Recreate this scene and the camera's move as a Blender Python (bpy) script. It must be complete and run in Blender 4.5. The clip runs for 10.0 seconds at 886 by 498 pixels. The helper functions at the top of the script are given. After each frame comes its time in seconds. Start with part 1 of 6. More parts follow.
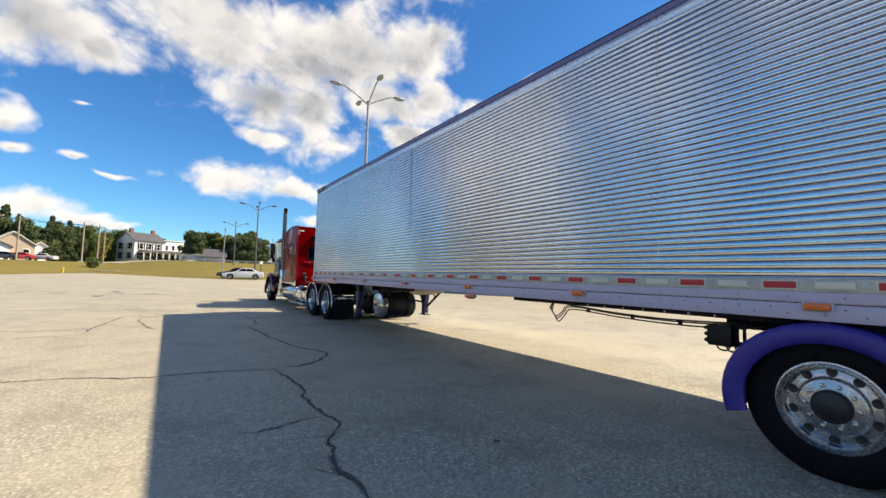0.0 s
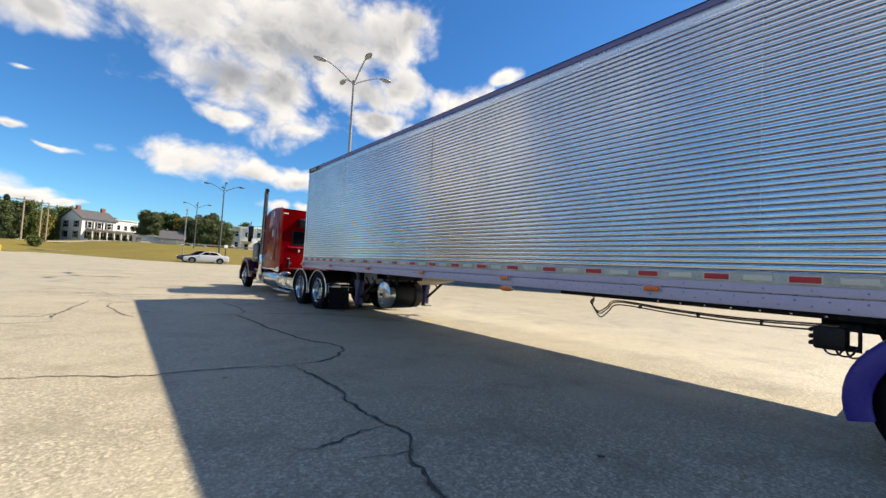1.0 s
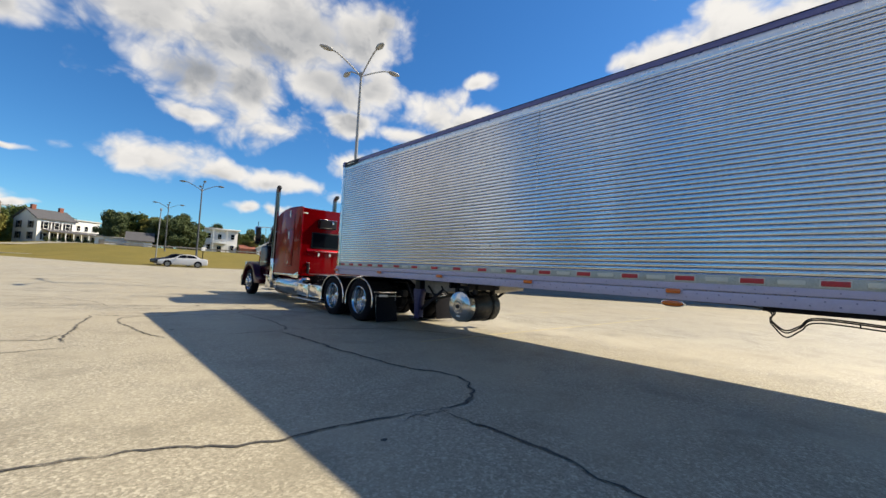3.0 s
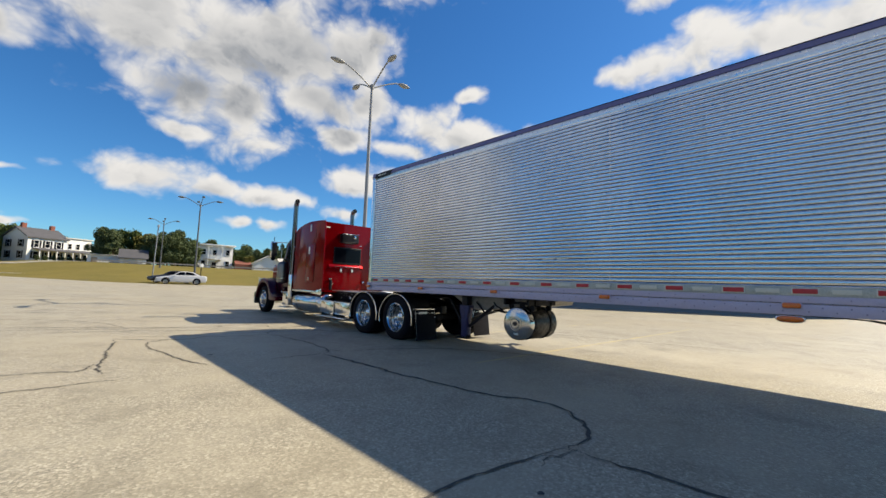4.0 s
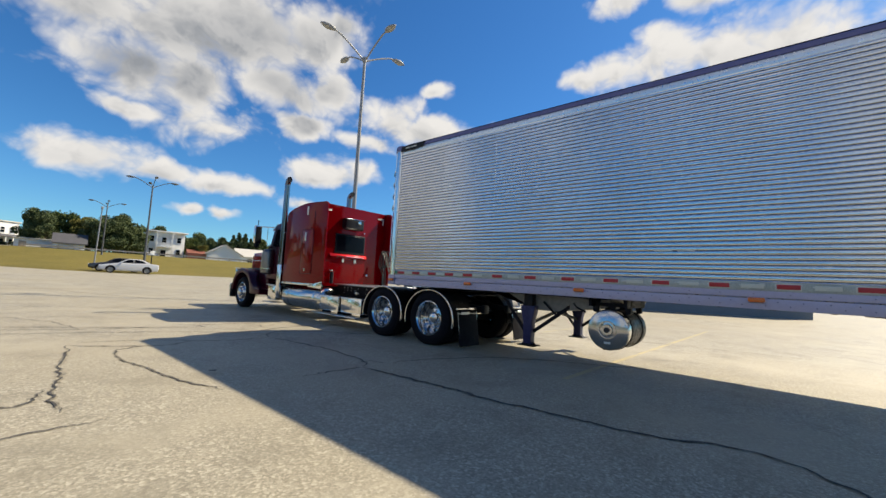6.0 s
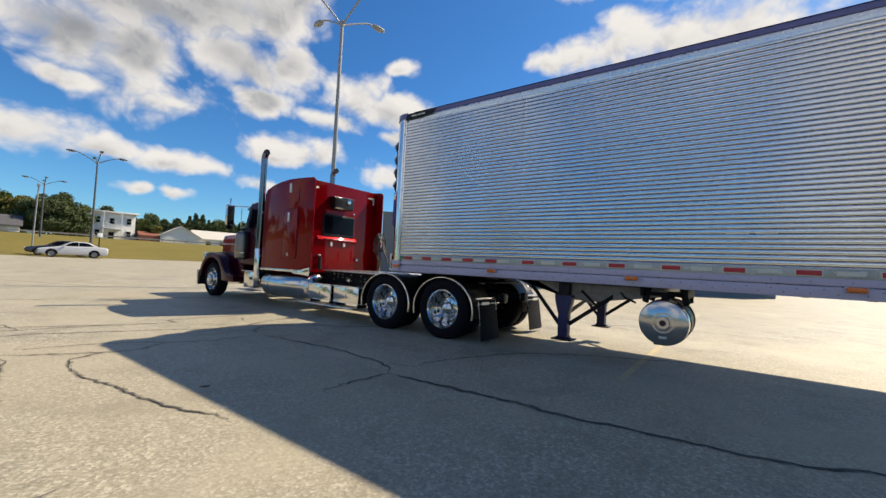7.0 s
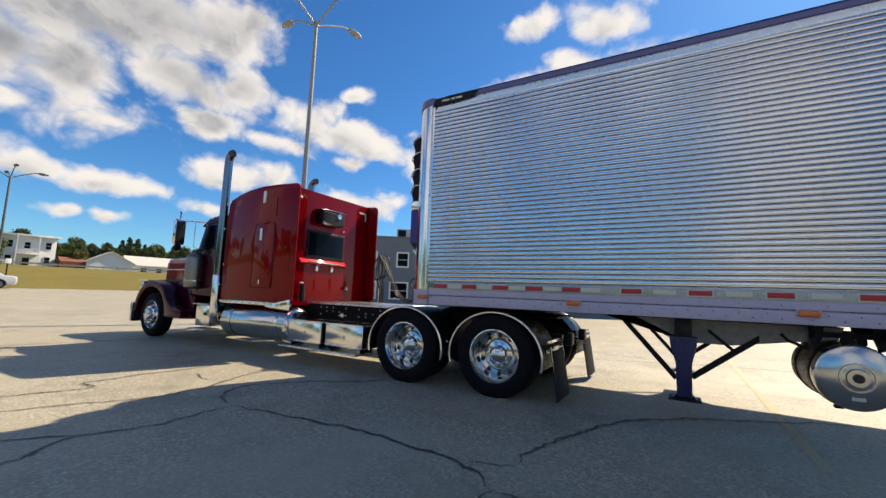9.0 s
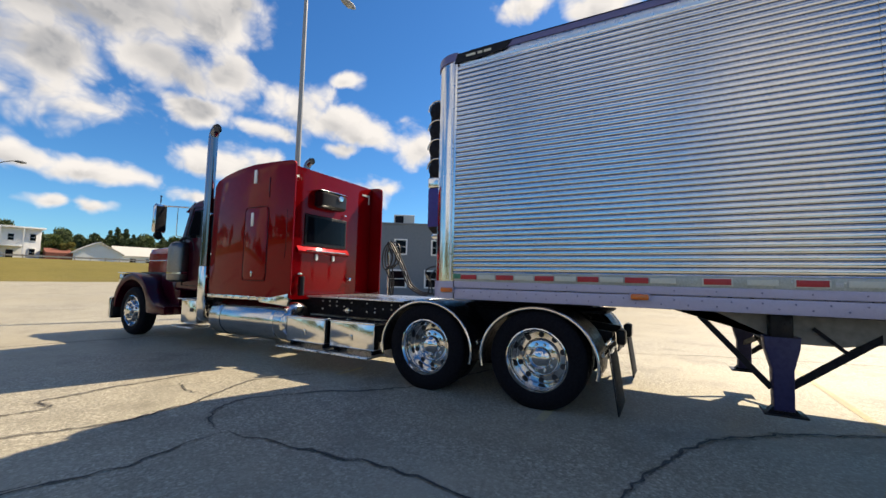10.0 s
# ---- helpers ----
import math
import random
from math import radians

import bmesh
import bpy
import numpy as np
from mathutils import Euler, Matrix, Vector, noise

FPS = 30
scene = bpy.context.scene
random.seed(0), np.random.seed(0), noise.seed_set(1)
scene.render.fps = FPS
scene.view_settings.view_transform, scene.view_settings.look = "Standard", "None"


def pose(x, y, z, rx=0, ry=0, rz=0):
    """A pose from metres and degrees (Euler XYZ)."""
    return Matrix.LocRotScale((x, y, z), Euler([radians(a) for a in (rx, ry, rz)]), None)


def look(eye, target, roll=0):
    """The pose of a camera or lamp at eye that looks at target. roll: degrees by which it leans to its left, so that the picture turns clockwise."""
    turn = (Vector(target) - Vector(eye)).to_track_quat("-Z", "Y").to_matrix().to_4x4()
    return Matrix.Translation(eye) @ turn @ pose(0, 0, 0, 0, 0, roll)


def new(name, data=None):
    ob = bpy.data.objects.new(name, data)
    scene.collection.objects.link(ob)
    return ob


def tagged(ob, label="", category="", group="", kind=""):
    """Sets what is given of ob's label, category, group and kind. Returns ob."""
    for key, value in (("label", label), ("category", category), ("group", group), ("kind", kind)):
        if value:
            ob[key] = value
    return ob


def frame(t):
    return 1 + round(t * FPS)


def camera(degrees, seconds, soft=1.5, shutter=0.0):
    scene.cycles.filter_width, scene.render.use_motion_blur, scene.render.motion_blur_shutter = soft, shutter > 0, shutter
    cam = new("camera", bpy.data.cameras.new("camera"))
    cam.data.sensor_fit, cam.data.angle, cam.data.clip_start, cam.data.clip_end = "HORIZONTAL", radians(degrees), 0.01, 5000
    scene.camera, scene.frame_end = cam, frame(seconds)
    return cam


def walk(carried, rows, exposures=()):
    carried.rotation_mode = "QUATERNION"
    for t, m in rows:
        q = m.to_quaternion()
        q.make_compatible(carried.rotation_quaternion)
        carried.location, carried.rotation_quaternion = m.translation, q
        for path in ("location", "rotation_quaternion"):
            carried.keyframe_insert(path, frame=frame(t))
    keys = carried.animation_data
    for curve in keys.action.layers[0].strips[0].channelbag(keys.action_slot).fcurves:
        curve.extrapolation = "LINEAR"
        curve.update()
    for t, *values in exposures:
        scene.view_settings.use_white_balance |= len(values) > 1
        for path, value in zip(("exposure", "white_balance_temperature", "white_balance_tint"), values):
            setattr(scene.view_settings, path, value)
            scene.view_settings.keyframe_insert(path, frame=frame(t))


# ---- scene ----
cam = camera(95.3, 10.0)
PATH = [
    (0, (0.353, 0.107, 1.36), (1.471, 1.76, 1.499), 1.6),
    (0.5, (0.08, 0.616, 1.336), (1.294, 2.202, 1.444), 3.2),
    (1, (-0.128, 1.143, 1.3), (1.123, 2.701, 1.399), 3.2),
    (1.5, (-0.356, 1.711, 1.286), (1.016, 3.164, 1.363), 3.8),
    (2, (-0.557, 2.222, 1.284), (0.839, 3.651, 1.37), 3.9),
    (2.5, (-0.748, 2.801, 1.316), (0.542, 4.323, 1.459), 3.4),
    (2.7, (-0.843, 3.056, 1.283), (0.503, 4.532, 1.398), 3.0),
    (3.8, (-1.359, 4.312, 1.302), (-0.014, 5.784, 1.463), 2.8),
    (4, (-1.476, 4.498, 1.298), (-0.112, 5.95, 1.478), 2.1),
    (4.5, (-1.618, 5.061, 1.26), (-0.212, 6.47, 1.46), 0.9),
    (5, (-1.693, 5.626, 1.258), (-0.216, 6.967, 1.4), 1.1),
    (5.5, (-1.658, 6.162, 1.237), (-0.165, 7.488, 1.357), 3.0),
    (5.7, (-1.597, 6.411, 1.225), (-0.12, 7.752, 1.371), 3.0),
    (6.8, (-1.437, 7.822, 1.241), (0.17, 9.003, 1.391), 3.9),
    (7, (-1.38, 8.061, 1.265), (0.228, 9.248, 1.347), 2.8),
    (7.5, (-1.221, 8.644, 1.301), (0.466, 9.717, 1.369), 0.7),
    (8, (-0.998, 9.193, 1.261), (0.668, 10.287, 1.429), 0.8),
    (8.5, (-0.755, 9.733, 1.263), (1.004, 10.672, 1.415), 1.3),
    (9, (-0.552, 10.196, 1.276), (1.167, 11.195, 1.495), 2.2),
    (9.5, (-0.262, 10.593, 1.28), (1.418, 11.672, 1.407), 2.0),
    (10, (0.021, 10.991, 1.335), (1.762, 11.963, 1.488), 1.4),
]
walk(cam, [(t, look(eye, target, roll)) for t, eye, target, roll in PATH], exposures=[(0, 0.37, 6700, 12), (1, 0.32, 6680, 12), (2.5, 0.17, 6560, 11.5), (4.5, 0.02, 6470, 11), (5.5, 0.02, 6480, 11), (7.5, 0.07, 6640, 12.5), (9, 0.14, 6700, 13), (10, 0.18, 6720, 13)])

# ---- world, sun ----
SUN_WAY = Vector((-0.957, 0.36, -1.0)).normalized()
world = bpy.data.worlds.new("sky")
scene.world = world
world.use_nodes = True


def build_sky():
    nt = world.node_tree
    N, L = nt.nodes, nt.links
    N.clear()

    def put(kind, **kw):
        n = N.new(kind)
        for k, v in kw.items():
            if k == "op":
                n.operation = v
        return n

    def math(op, a, b=None, c=None):
        n = put("ShaderNodeMath", op=op)
        for i, v in enumerate((a, b, c)):
            if v is None:
                continue
            if isinstance(v, (int, float)):
                n.inputs[i].default_value = v
            else:
                L.new(v, n.inputs[i])
        return n.outputs[0]

    def ramp(v, lo, hi):
        n = N.new("ShaderNodeMapRange")
        n.interpolation_type = "SMOOTHSTEP"
        L.new(v, n.inputs["Value"])
        n.inputs["From Min"].default_value, n.inputs["From Max"].default_value = lo, hi
        return n.outputs["Result"]

    out = N.new("ShaderNodeOutputWorld")
    back = N.new("ShaderNodeBackground")
    sky = N.new("ShaderNodeTexSky")
    sky.sky_type = "NISHITA"
    sky.sun_disc = False
    d = -SUN_WAY
    sky.sun_elevation = math_asin(d.z)
    sky.sun_rotation = math_atan2(d.x, d.y)
    sky.altitude, sky.air_density, sky.dust_density, sky.ozone_density = 250.0, 1.0, 0.3, 2.2
    hsv = N.new("ShaderNodeHueSaturation")
    hsv.inputs["Saturation"].default_value = SKY_SAT
    L.new(sky.outputs[0], hsv.inputs["Color"])
    dim = N.new("ShaderNodeVectorMath")
    dim.operation = "MULTIPLY"
    dim.inputs[1].default_value = SKY_GAIN
    L.new(hsv.outputs[0], dim.inputs[0])

    tc = N.new("ShaderNodeTexCoord")
    sep = N.new("ShaderNodeSeparateXYZ")
    L.new(tc.outputs["Generated"], sep.inputs[0])
    az = math("MULTIPLY", math("ARCTAN2", sep.outputs[0], sep.outputs[1]), 57.29578)
    el = math("MULTIPLY", math("ARCSINE", sep.outputs[2]), 57.29578)
    com0 = N.new("ShaderNodeCombineXYZ")
    L.new(az, com0.inputs[0])
    L.new(el, com0.inputs[1])
    # billows push the clouds' outlines about
    wn = N.new("ShaderNodeTexNoise")
    wn.inputs["Scale"].default_value, wn.inputs["Detail"].default_value = 9.0, 3.0
    L.new(tc.outputs["Generated"], wn.inputs["Vector"])
    com = N.new("ShaderNodeVectorMath")
    com.operation = "MULTIPLY_ADD"
    L.new(wn.outputs["Color"], com.inputs[0])
    com.inputs[1].default_value = (6.0, 4.0, 0)
    centred = N.new("ShaderNodeVectorMath")
    centred.inputs[1].default_value = (-3.0, -2.0, 0)
    L.new(com0.outputs[0], centred.inputs[0])
    L.new(centred.outputs[0], com.inputs[2])
    # puffs a little flatter than they are wide
    flat = N.new("ShaderNodeVectorMath")
    flat.operation = "MULTIPLY"
    L.new(tc.outputs["Generated"], flat.inputs[0])
    flat.inputs[1].default_value = (1.0, 1.0, 1.3)

    def noise(scale, detail, rough, shift=(0, 0, 0), dist=0.0):
        n = N.new("ShaderNodeTexNoise")
        n.inputs["Scale"].default_value, n.inputs["Detail"].default_value = scale, detail
        n.inputs["Roughness"].default_value, n.inputs["Distortion"].default_value = rough, dist
        add = N.new("ShaderNodeVectorMath")
        add.inputs[1].default_value = shift
        L.new(flat.outputs[0], add.inputs[0])
        L.new(add.outputs[0], n.inputs["Vector"])
        return n.outputs["Fac"]

    def heads(scale, shift=(0, 0, 0)):
        """Rounded cauliflower heads, large ones set with smaller ones."""
        v = N.new("ShaderNodeTexVoronoi")
        v.feature = "SMOOTH_F1"
        v.inputs["Scale"].default_value, v.inputs["Detail"].default_value = scale, 3.0
        v.inputs["Roughness"].default_value, v.inputs["Lacunarity"].default_value = 0.5, 2.3
        v.inputs["Smoothness"].default_value = 0.35
        bend = N.new("ShaderNodeVectorMath")
        bend.operation = "MULTIPLY_ADD"
        L.new(wn.outputs["Color"], bend.inputs[0])
        bend.inputs[1].default_value = (0.10, 0.10, 0.10)
        add = N.new("ShaderNodeVectorMath")
        add.inputs[1].default_value = shift
        L.new(flat.outputs[0], add.inputs[0])
        L.new(add.outputs[0], bend.inputs[2])
        L.new(bend.outputs[0], v.inputs["Vector"])
        return math("SUBTRACT", 1.0, v.outputs["Distance"])

    # single clouds: azimuth, elevation, half widths, in degrees
    field = over = bank = None
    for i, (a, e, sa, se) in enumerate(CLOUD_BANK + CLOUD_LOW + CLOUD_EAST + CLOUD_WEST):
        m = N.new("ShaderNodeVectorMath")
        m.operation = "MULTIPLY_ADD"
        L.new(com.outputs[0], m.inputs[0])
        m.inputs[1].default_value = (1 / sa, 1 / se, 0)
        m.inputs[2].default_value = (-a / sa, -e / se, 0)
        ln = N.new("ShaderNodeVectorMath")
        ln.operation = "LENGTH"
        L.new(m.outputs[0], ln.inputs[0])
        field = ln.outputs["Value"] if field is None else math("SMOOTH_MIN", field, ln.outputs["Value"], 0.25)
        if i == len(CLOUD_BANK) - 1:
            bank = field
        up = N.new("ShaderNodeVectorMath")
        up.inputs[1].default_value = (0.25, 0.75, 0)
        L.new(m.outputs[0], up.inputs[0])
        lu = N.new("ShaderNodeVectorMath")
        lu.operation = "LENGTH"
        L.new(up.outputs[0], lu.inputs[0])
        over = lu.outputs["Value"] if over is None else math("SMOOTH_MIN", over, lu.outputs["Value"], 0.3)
    fine = noise(7.0, 8.0, 0.55, dist=0.1)
    towards_sun = (0.034, -0.014, 0.034)
    n1 = math("MULTIPLY_ADD", heads(10.0), 0.55, math("MULTIPLY", fine, 0.65))
    n2 = math("MULTIPLY_ADD", heads(10.0, towards_sun), 0.55, math("MULTIPLY", noise(7.0, 4.0, 0.55, towards_sun, 0.1), 0.65))
    low = noise(3.2, 4.0, 0.5, (1.7, 0.3, 2.2))
    big = noise(2.2, 3.0, 0.5, (3.1, 7.7, 0.4))
    own = math("MULTIPLY_ADD", field, -1.0, 1.46)
    # open sky outside the named clouds keeps going with broken cumulus
    side = ramp(math("ABSOLUTE", math("SUBTRACT", az, 40.0)), 62.0, 80.0)
    high = ramp(el, 44.0, 54.0)
    free = math("MAXIMUM", side, high)
    rest = math("MULTIPLY_ADD", math("SUBTRACT", big, 0.54), 7.0, -0.30)
    mixf = N.new("ShaderNodeMix")
    L.new(free, mixf.inputs[0])
    L.new(math("MAXIMUM", own, -0.72), mixf.inputs[2])
    L.new(math("MINIMUM", math("MAXIMUM", math("MAXIMUM", rest, own), -1.2), 0.9), mixf.inputs[3])
    dens0 = math("ADD", mixf.outputs[0], math("MULTIPLY", math("SUBTRACT", n1, CLOUD_MID), 1.7))
    dens = math("MULTIPLY", ramp(dens0, -0.10, 0.80), ramp(el, 0.3, 2.5))
    relief = math("MULTIPLY_ADD", math("SUBTRACT", n1, n2), 2.2, 0.5)
    puff = math("SUBTRACT", 1.0, ramp(relief, 0.1, 0.9))
    below = ramp(math("ADD", math("MULTIPLY_ADD", over, -1.0, 1.15), math("MULTIPLY", math("SUBTRACT", n1, CLOUD_MID), 0.6)), 0.0, 1.0)
    grey = math("MULTIPLY", ramp(math("MULTIPLY_ADD", bank, -1.0, 1.15), 0.0, 0.9), ramp(low, 0.15, 0.6))
    thick = ramp(math("MULTIPLY_ADD", math("SUBTRACT", n1, CLOUD_MID), 0.5, mixf.outputs[0]), 0.05, 1.3)
    base = math("MULTIPLY", below, math("MULTIPLY_ADD", puff, 0.35, 0.25))
    shade = math("MINIMUM", math("MULTIPLY", math("ADD", math("MULTIPLY_ADD", grey, 0.55, math("MULTIPLY", puff, 0.18)), base), thick), 1.0)
    ccol = N.new("ShaderNodeMix")
    ccol.data_type = "RGBA"
    L.new(shade, ccol.inputs[0])
    ccol.inputs[6].default_value = CLOUD_LIT
    ccol.inputs[7].default_value = CLOUD_SHADE
    both = N.new("ShaderNodeMix")
    both.data_type = "RGBA"
    L.new(dens, both.inputs[0])
    L.new(dim.outputs[0], both.inputs[6])
    L.new(ccol.outputs[2], both.inputs[7])
    L.new(both.outputs[2], back.inputs[0])
    back.inputs[1].default_value = 1.0
    L.new(back.outputs[0], out.inputs[0])


math_asin, math_atan2 = math.asin, math.atan2
SKY_GAIN, SKY_SAT = (0.060, 0.103, 0.130), 1.2
CLOUD_LIT, CLOUD_SHADE, CLOUD_MID = (0.84, 0.82, 0.775, 1), (0.30, 0.32, 0.345, 1), 0.50
CLOUD_BANK = [(-12.8, 24, 7, 4.2), (-7.6, 23, 3, 2.2), (3.5, 28.8, 10, 5.5), (14, 28, 10, 5.5), (21, 29, 10, 5.5), (29.5, 30, 5.5, 3.8), (32, 32, 3, 2.2),
              (8.8, 21.4, 6, 3), (15, 22, 4.2, 3.3), (26.5, 23.3, 6, 3), (31.7, 24.2, 3, 1.8), (28.5, 19.6, 3, 1.5), (0, 42, 18, 9), (22, 43, 16, 8)]
CLOUD_LOW = [(18, 17.1, 6, 2.4), (26.7, 19.3, 3, 1.5), (9.8, 17.2, 3, 1.0), (6.3, 11.5, 6, 1.9), (13, 11.1, 3.2, 1.3), (19.6, 10.6, 4.8, 1.25), (15.9, 7.4, 2, 0.7), (19.6, 7.1, 1.8, 0.7),
             (31, 14.1, 5.4, 1.8), (36, 15, 3, 1.7), (28.9, 9.8, 3, 0.9), (-14.5, 14.3, 1.5, 1.7), (-14, 11.1, 1.2, 0.6), (-9.2, 16.8, 0.9, 0.3), (-8.4, 11.4, 1.6, 0.4),
             (-5, 10.1, 1.5, 0.35), (-11.6, 6.2, 3.0, 1.2), (-7.6, 5.4, 2.2, 0.5), (-5.4, 4.9, 1.2, 0.3)]
CLOUD_EAST = [(40.5, 21.6, 4.6, 2.8), (45.5, 20.6, 5.4, 2), (48.8, 19.3, 5, 1.5), (37.4, 18.5, 4, 1.1), (46.3, 17.2, 2.8, 1), (47.2, 26.5, 2.2, 1.1), (49, 12.4, 6.5, 1.7), (56.5, 18.3, 2.4, 2.8),
              (77.3, 28.2, 7, 2.6), (67.7, 27, 2.8, 1.4), (71.3, 27.8, 3.2, 2.2), (83.8, 28.2, 6, 2.8), (90, 27.5, 7, 3), (72.1, 34.9, 4, 1.6), (81.4, 34.6, 4.5, 2)]
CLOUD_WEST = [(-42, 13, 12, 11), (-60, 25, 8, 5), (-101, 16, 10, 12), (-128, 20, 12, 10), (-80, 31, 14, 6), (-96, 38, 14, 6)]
build_sky()
sun_data = bpy.data.lights.new("sun", "SUN")
sun_data.energy, sun_data.angle, sun_data.color = 7.5, radians(0.55), (1.0, 0.87, 0.645)
sun = new("sun", sun_data)
sun.matrix_world = look((0, 0, 40), Vector((0, 0, 40)) + SUN_WAY)


# ---- materials ----
def material(name, color, rough=0.5, metal=0.0, vary=0.15, scale=8.0, bump=0.0, bscale=60.0, coat=0.0, spec=0.5, alt=None, glow=0.0, dirt=0.0, trans=0.0):
    """A surface with variation at two scales; alt: a second colour that patches of it lean to."""
    m = bpy.data.materials.new(name)
    m.use_nodes = True
    nt = m.node_tree
    N, L = nt.nodes, nt.links
    p = N["Principled BSDF"]
    p.inputs["Roughness"].default_value, p.inputs["Metallic"].default_value = rough, metal
    p.inputs["Specular IOR Level"].default_value = spec
    p.inputs["Coat Weight"].default_value, p.inputs["Coat Roughness"].default_value = coat, 0.04
    p.inputs["Transmission Weight"].default_value = trans
    tc = N.new("ShaderNodeTexCoord")
    a, b = N.new("ShaderNodeTexNoise"), N.new("ShaderNodeTexNoise")
    for n, s, dt in ((a, scale * 0.2, 4.0), (b, scale * 4, 6.0)):
        n.inputs["Scale"].default_value, n.inputs["Detail"].default_value = s, dt
        L.new(tc.outputs["Object"], n.inputs["Vector"])
    c2 = alt or tuple(c * (1 - vary) for c in color)
    mix = N.new("ShaderNodeMix")
    mix.data_type = "RGBA"
    mix.inputs[6].default_value, mix.inputs[7].default_value = (*color, 1), (*c2, 1)
    av = N.new("ShaderNodeMath")
    av.operation = "MULTIPLY_ADD"
    L.new(a.outputs["Fac"], av.inputs[0])
    av.inputs[1].default_value = 0.5
    h = N.new("ShaderNodeMath")
    h.operation = "MULTIPLY"
    L.new(b.outputs["Fac"], h.inputs[0])
    h.inputs[1].default_value = 0.5
    L.new(h.outputs[0], av.inputs[2])
    r = N.new("ShaderNodeMapRange")
    L.new(av.outputs[0], r.inputs[0])
    r.inputs[1].default_value, r.inputs[2].default_value = 0.35, 0.65
    L.new(r.outputs[0], mix.inputs[0])
    L.new(mix.outputs[2], p.inputs["Base Color"])
    rr = N.new("ShaderNodeMapRange")
    L.new(b.outputs["Fac"], rr.inputs[0])
    rr.inputs[1].default_value, rr.inputs[2].default_value = 0.3, 0.7
    rr.inputs[3].default_value, rr.inputs[4].default_value = max(0.02, rough * (0.85 - dirt)), min(1, rough * (1.15 + dirt))
    L.new(rr.outputs[0], p.inputs["Roughness"])
    if bump:
        bn = N.new("ShaderNodeTexNoise")
        bn.inputs["Scale"].default_value, bn.inputs["Detail"].default_value = bscale, 5.0
        L.new(tc.outputs["Object"], bn.inputs["Vector"])
        bu = N.new("ShaderNodeBump")
        bu.inputs["Strength"].default_value, bu.inputs["Distance"].default_value = bump, 0.01
        L.new(bn.outputs["Fac"], bu.inputs["Height"])
        L.new(bu.outputs[0], p.inputs["Normal"])
    if glow:
        p.inputs["Emission Color"].default_value, p.inputs["Emission Strength"].default_value = (*color, 1), glow
    return m


def lot_material():
    """Worn exposed-aggregate paving: pale stones in a tan binder, with wide stains."""
    m = bpy.data.materials.new("lot_paving")
    m.use_nodes = True
    nt = m.node_tree
    N, L = nt.nodes, nt.links
    p = N["Principled BSDF"]
    p.inputs["Specular IOR Level"].default_value = 0.28
    tc = N.new("ShaderNodeTexCoord")

    def tex(kind, scale, detail=5.0, rough=0.55):
        n = N.new(kind)
        n.inputs["Scale"].default_value = scale
        if kind == "ShaderNodeTexNoise":
            n.inputs["Detail"].default_value, n.inputs["Roughness"].default_value = detail, rough
        L.new(tc.outputs["Object"], n.inputs["Vector"])
        return n

    def mixc(fac, a, b, lo=0.0, hi=1.0):
        r = N.new("ShaderNodeMapRange")
        L.new(fac, r.inputs[0])
        r.inputs[1].default_value, r.inputs[2].default_value = lo, hi
        x = N.new("ShaderNodeMix")
        x.data_type = "RGBA"
        L.new(r.outputs[0], x.inputs[0])
        for i, c in ((6, a), (7, b)):
            if isinstance(c, tuple):
                x.inputs[i].default_value = (*c, 1)
            else:
                L.new(c, x.inputs[i])
        return x.outputs[2]

    stones = tex("ShaderNodeTexVoronoi", 52.0)
    tiny = tex("ShaderNodeTexNoise", 160.0, 3.0)
    mid = tex("ShaderNodeTexNoise", 1.3, 7.0, 0.6)
    wide = tex("ShaderNodeTexNoise", 0.13, 5.0, 0.6)
    sep = N.new("ShaderNodeSeparateColor")
    L.new(stones.outputs["Color"], sep.inputs[0])
    c = mixc(sep.outputs[0], LOT_DARK, LOT_PALE, 0.1, 0.8)
    c = mixc(sep.outputs[1], c, LOT_GRIT, 0.72, 0.95)
    coarse = tex("ShaderNodeTexNoise", 24.0, 5.0, 0.65)
    c = mixc(coarse.outputs["Fac"], c, LOT_DARK, 0.49, 0.68)
    light = tex("ShaderNodeTexNoise", 40.0, 4.0, 0.6)
    c = mixc(light.outputs["Fac"], c, LOT_GRIT, 0.53, 0.72)
    c = mixc(tiny.outputs["Fac"], c, LOT_GRIT, 0.55, 0.75)
    c = mixc(mid.outputs["Fac"], c, LOT_STAIN, 0.50, 0.82)
    patch = tex("ShaderNodeTexNoise", 0.45, 6.0, 0.65)
    c = mixc(patch.outputs["Fac"], c, LOT_PATCH, 0.48, 0.72)
    c = mixc(wide.outputs["Fac"], c, LOT_WARM, 0.4, 0.8)
    L.new(c, p.inputs["Base Color"])
    p.inputs["Roughness"].default_value = 0.6
    bu = N.new("ShaderNodeBump")
    bu.inputs["Strength"].default_value, bu.inputs["Distance"].default_value = 0.22, 0.005
    L.new(stones.outputs["Distance"], bu.inputs["Height"])
    L.new(bu.outputs[0], p.inputs["Normal"])
    return m


LOT_PATCH = (0.385, 0.353, 0.27)
LOT_DARK, LOT_PALE, LOT_GRIT, LOT_STAIN, LOT_WARM = (0.180, 0.167, 0.129), (0.330, 0.304, 0.236), (0.52, 0.48, 0.382), (0.140, 0.130, 0.101), (0.338, 0.298, 0.21)
lot = lot_material()
grass = material("dry_grass", (0.19, 0.152, 0.04), 0.9, vary=0.3, scale=1.2, bump=1.0, bscale=14, alt=(0.13, 0.115, 0.032), spec=0.1)


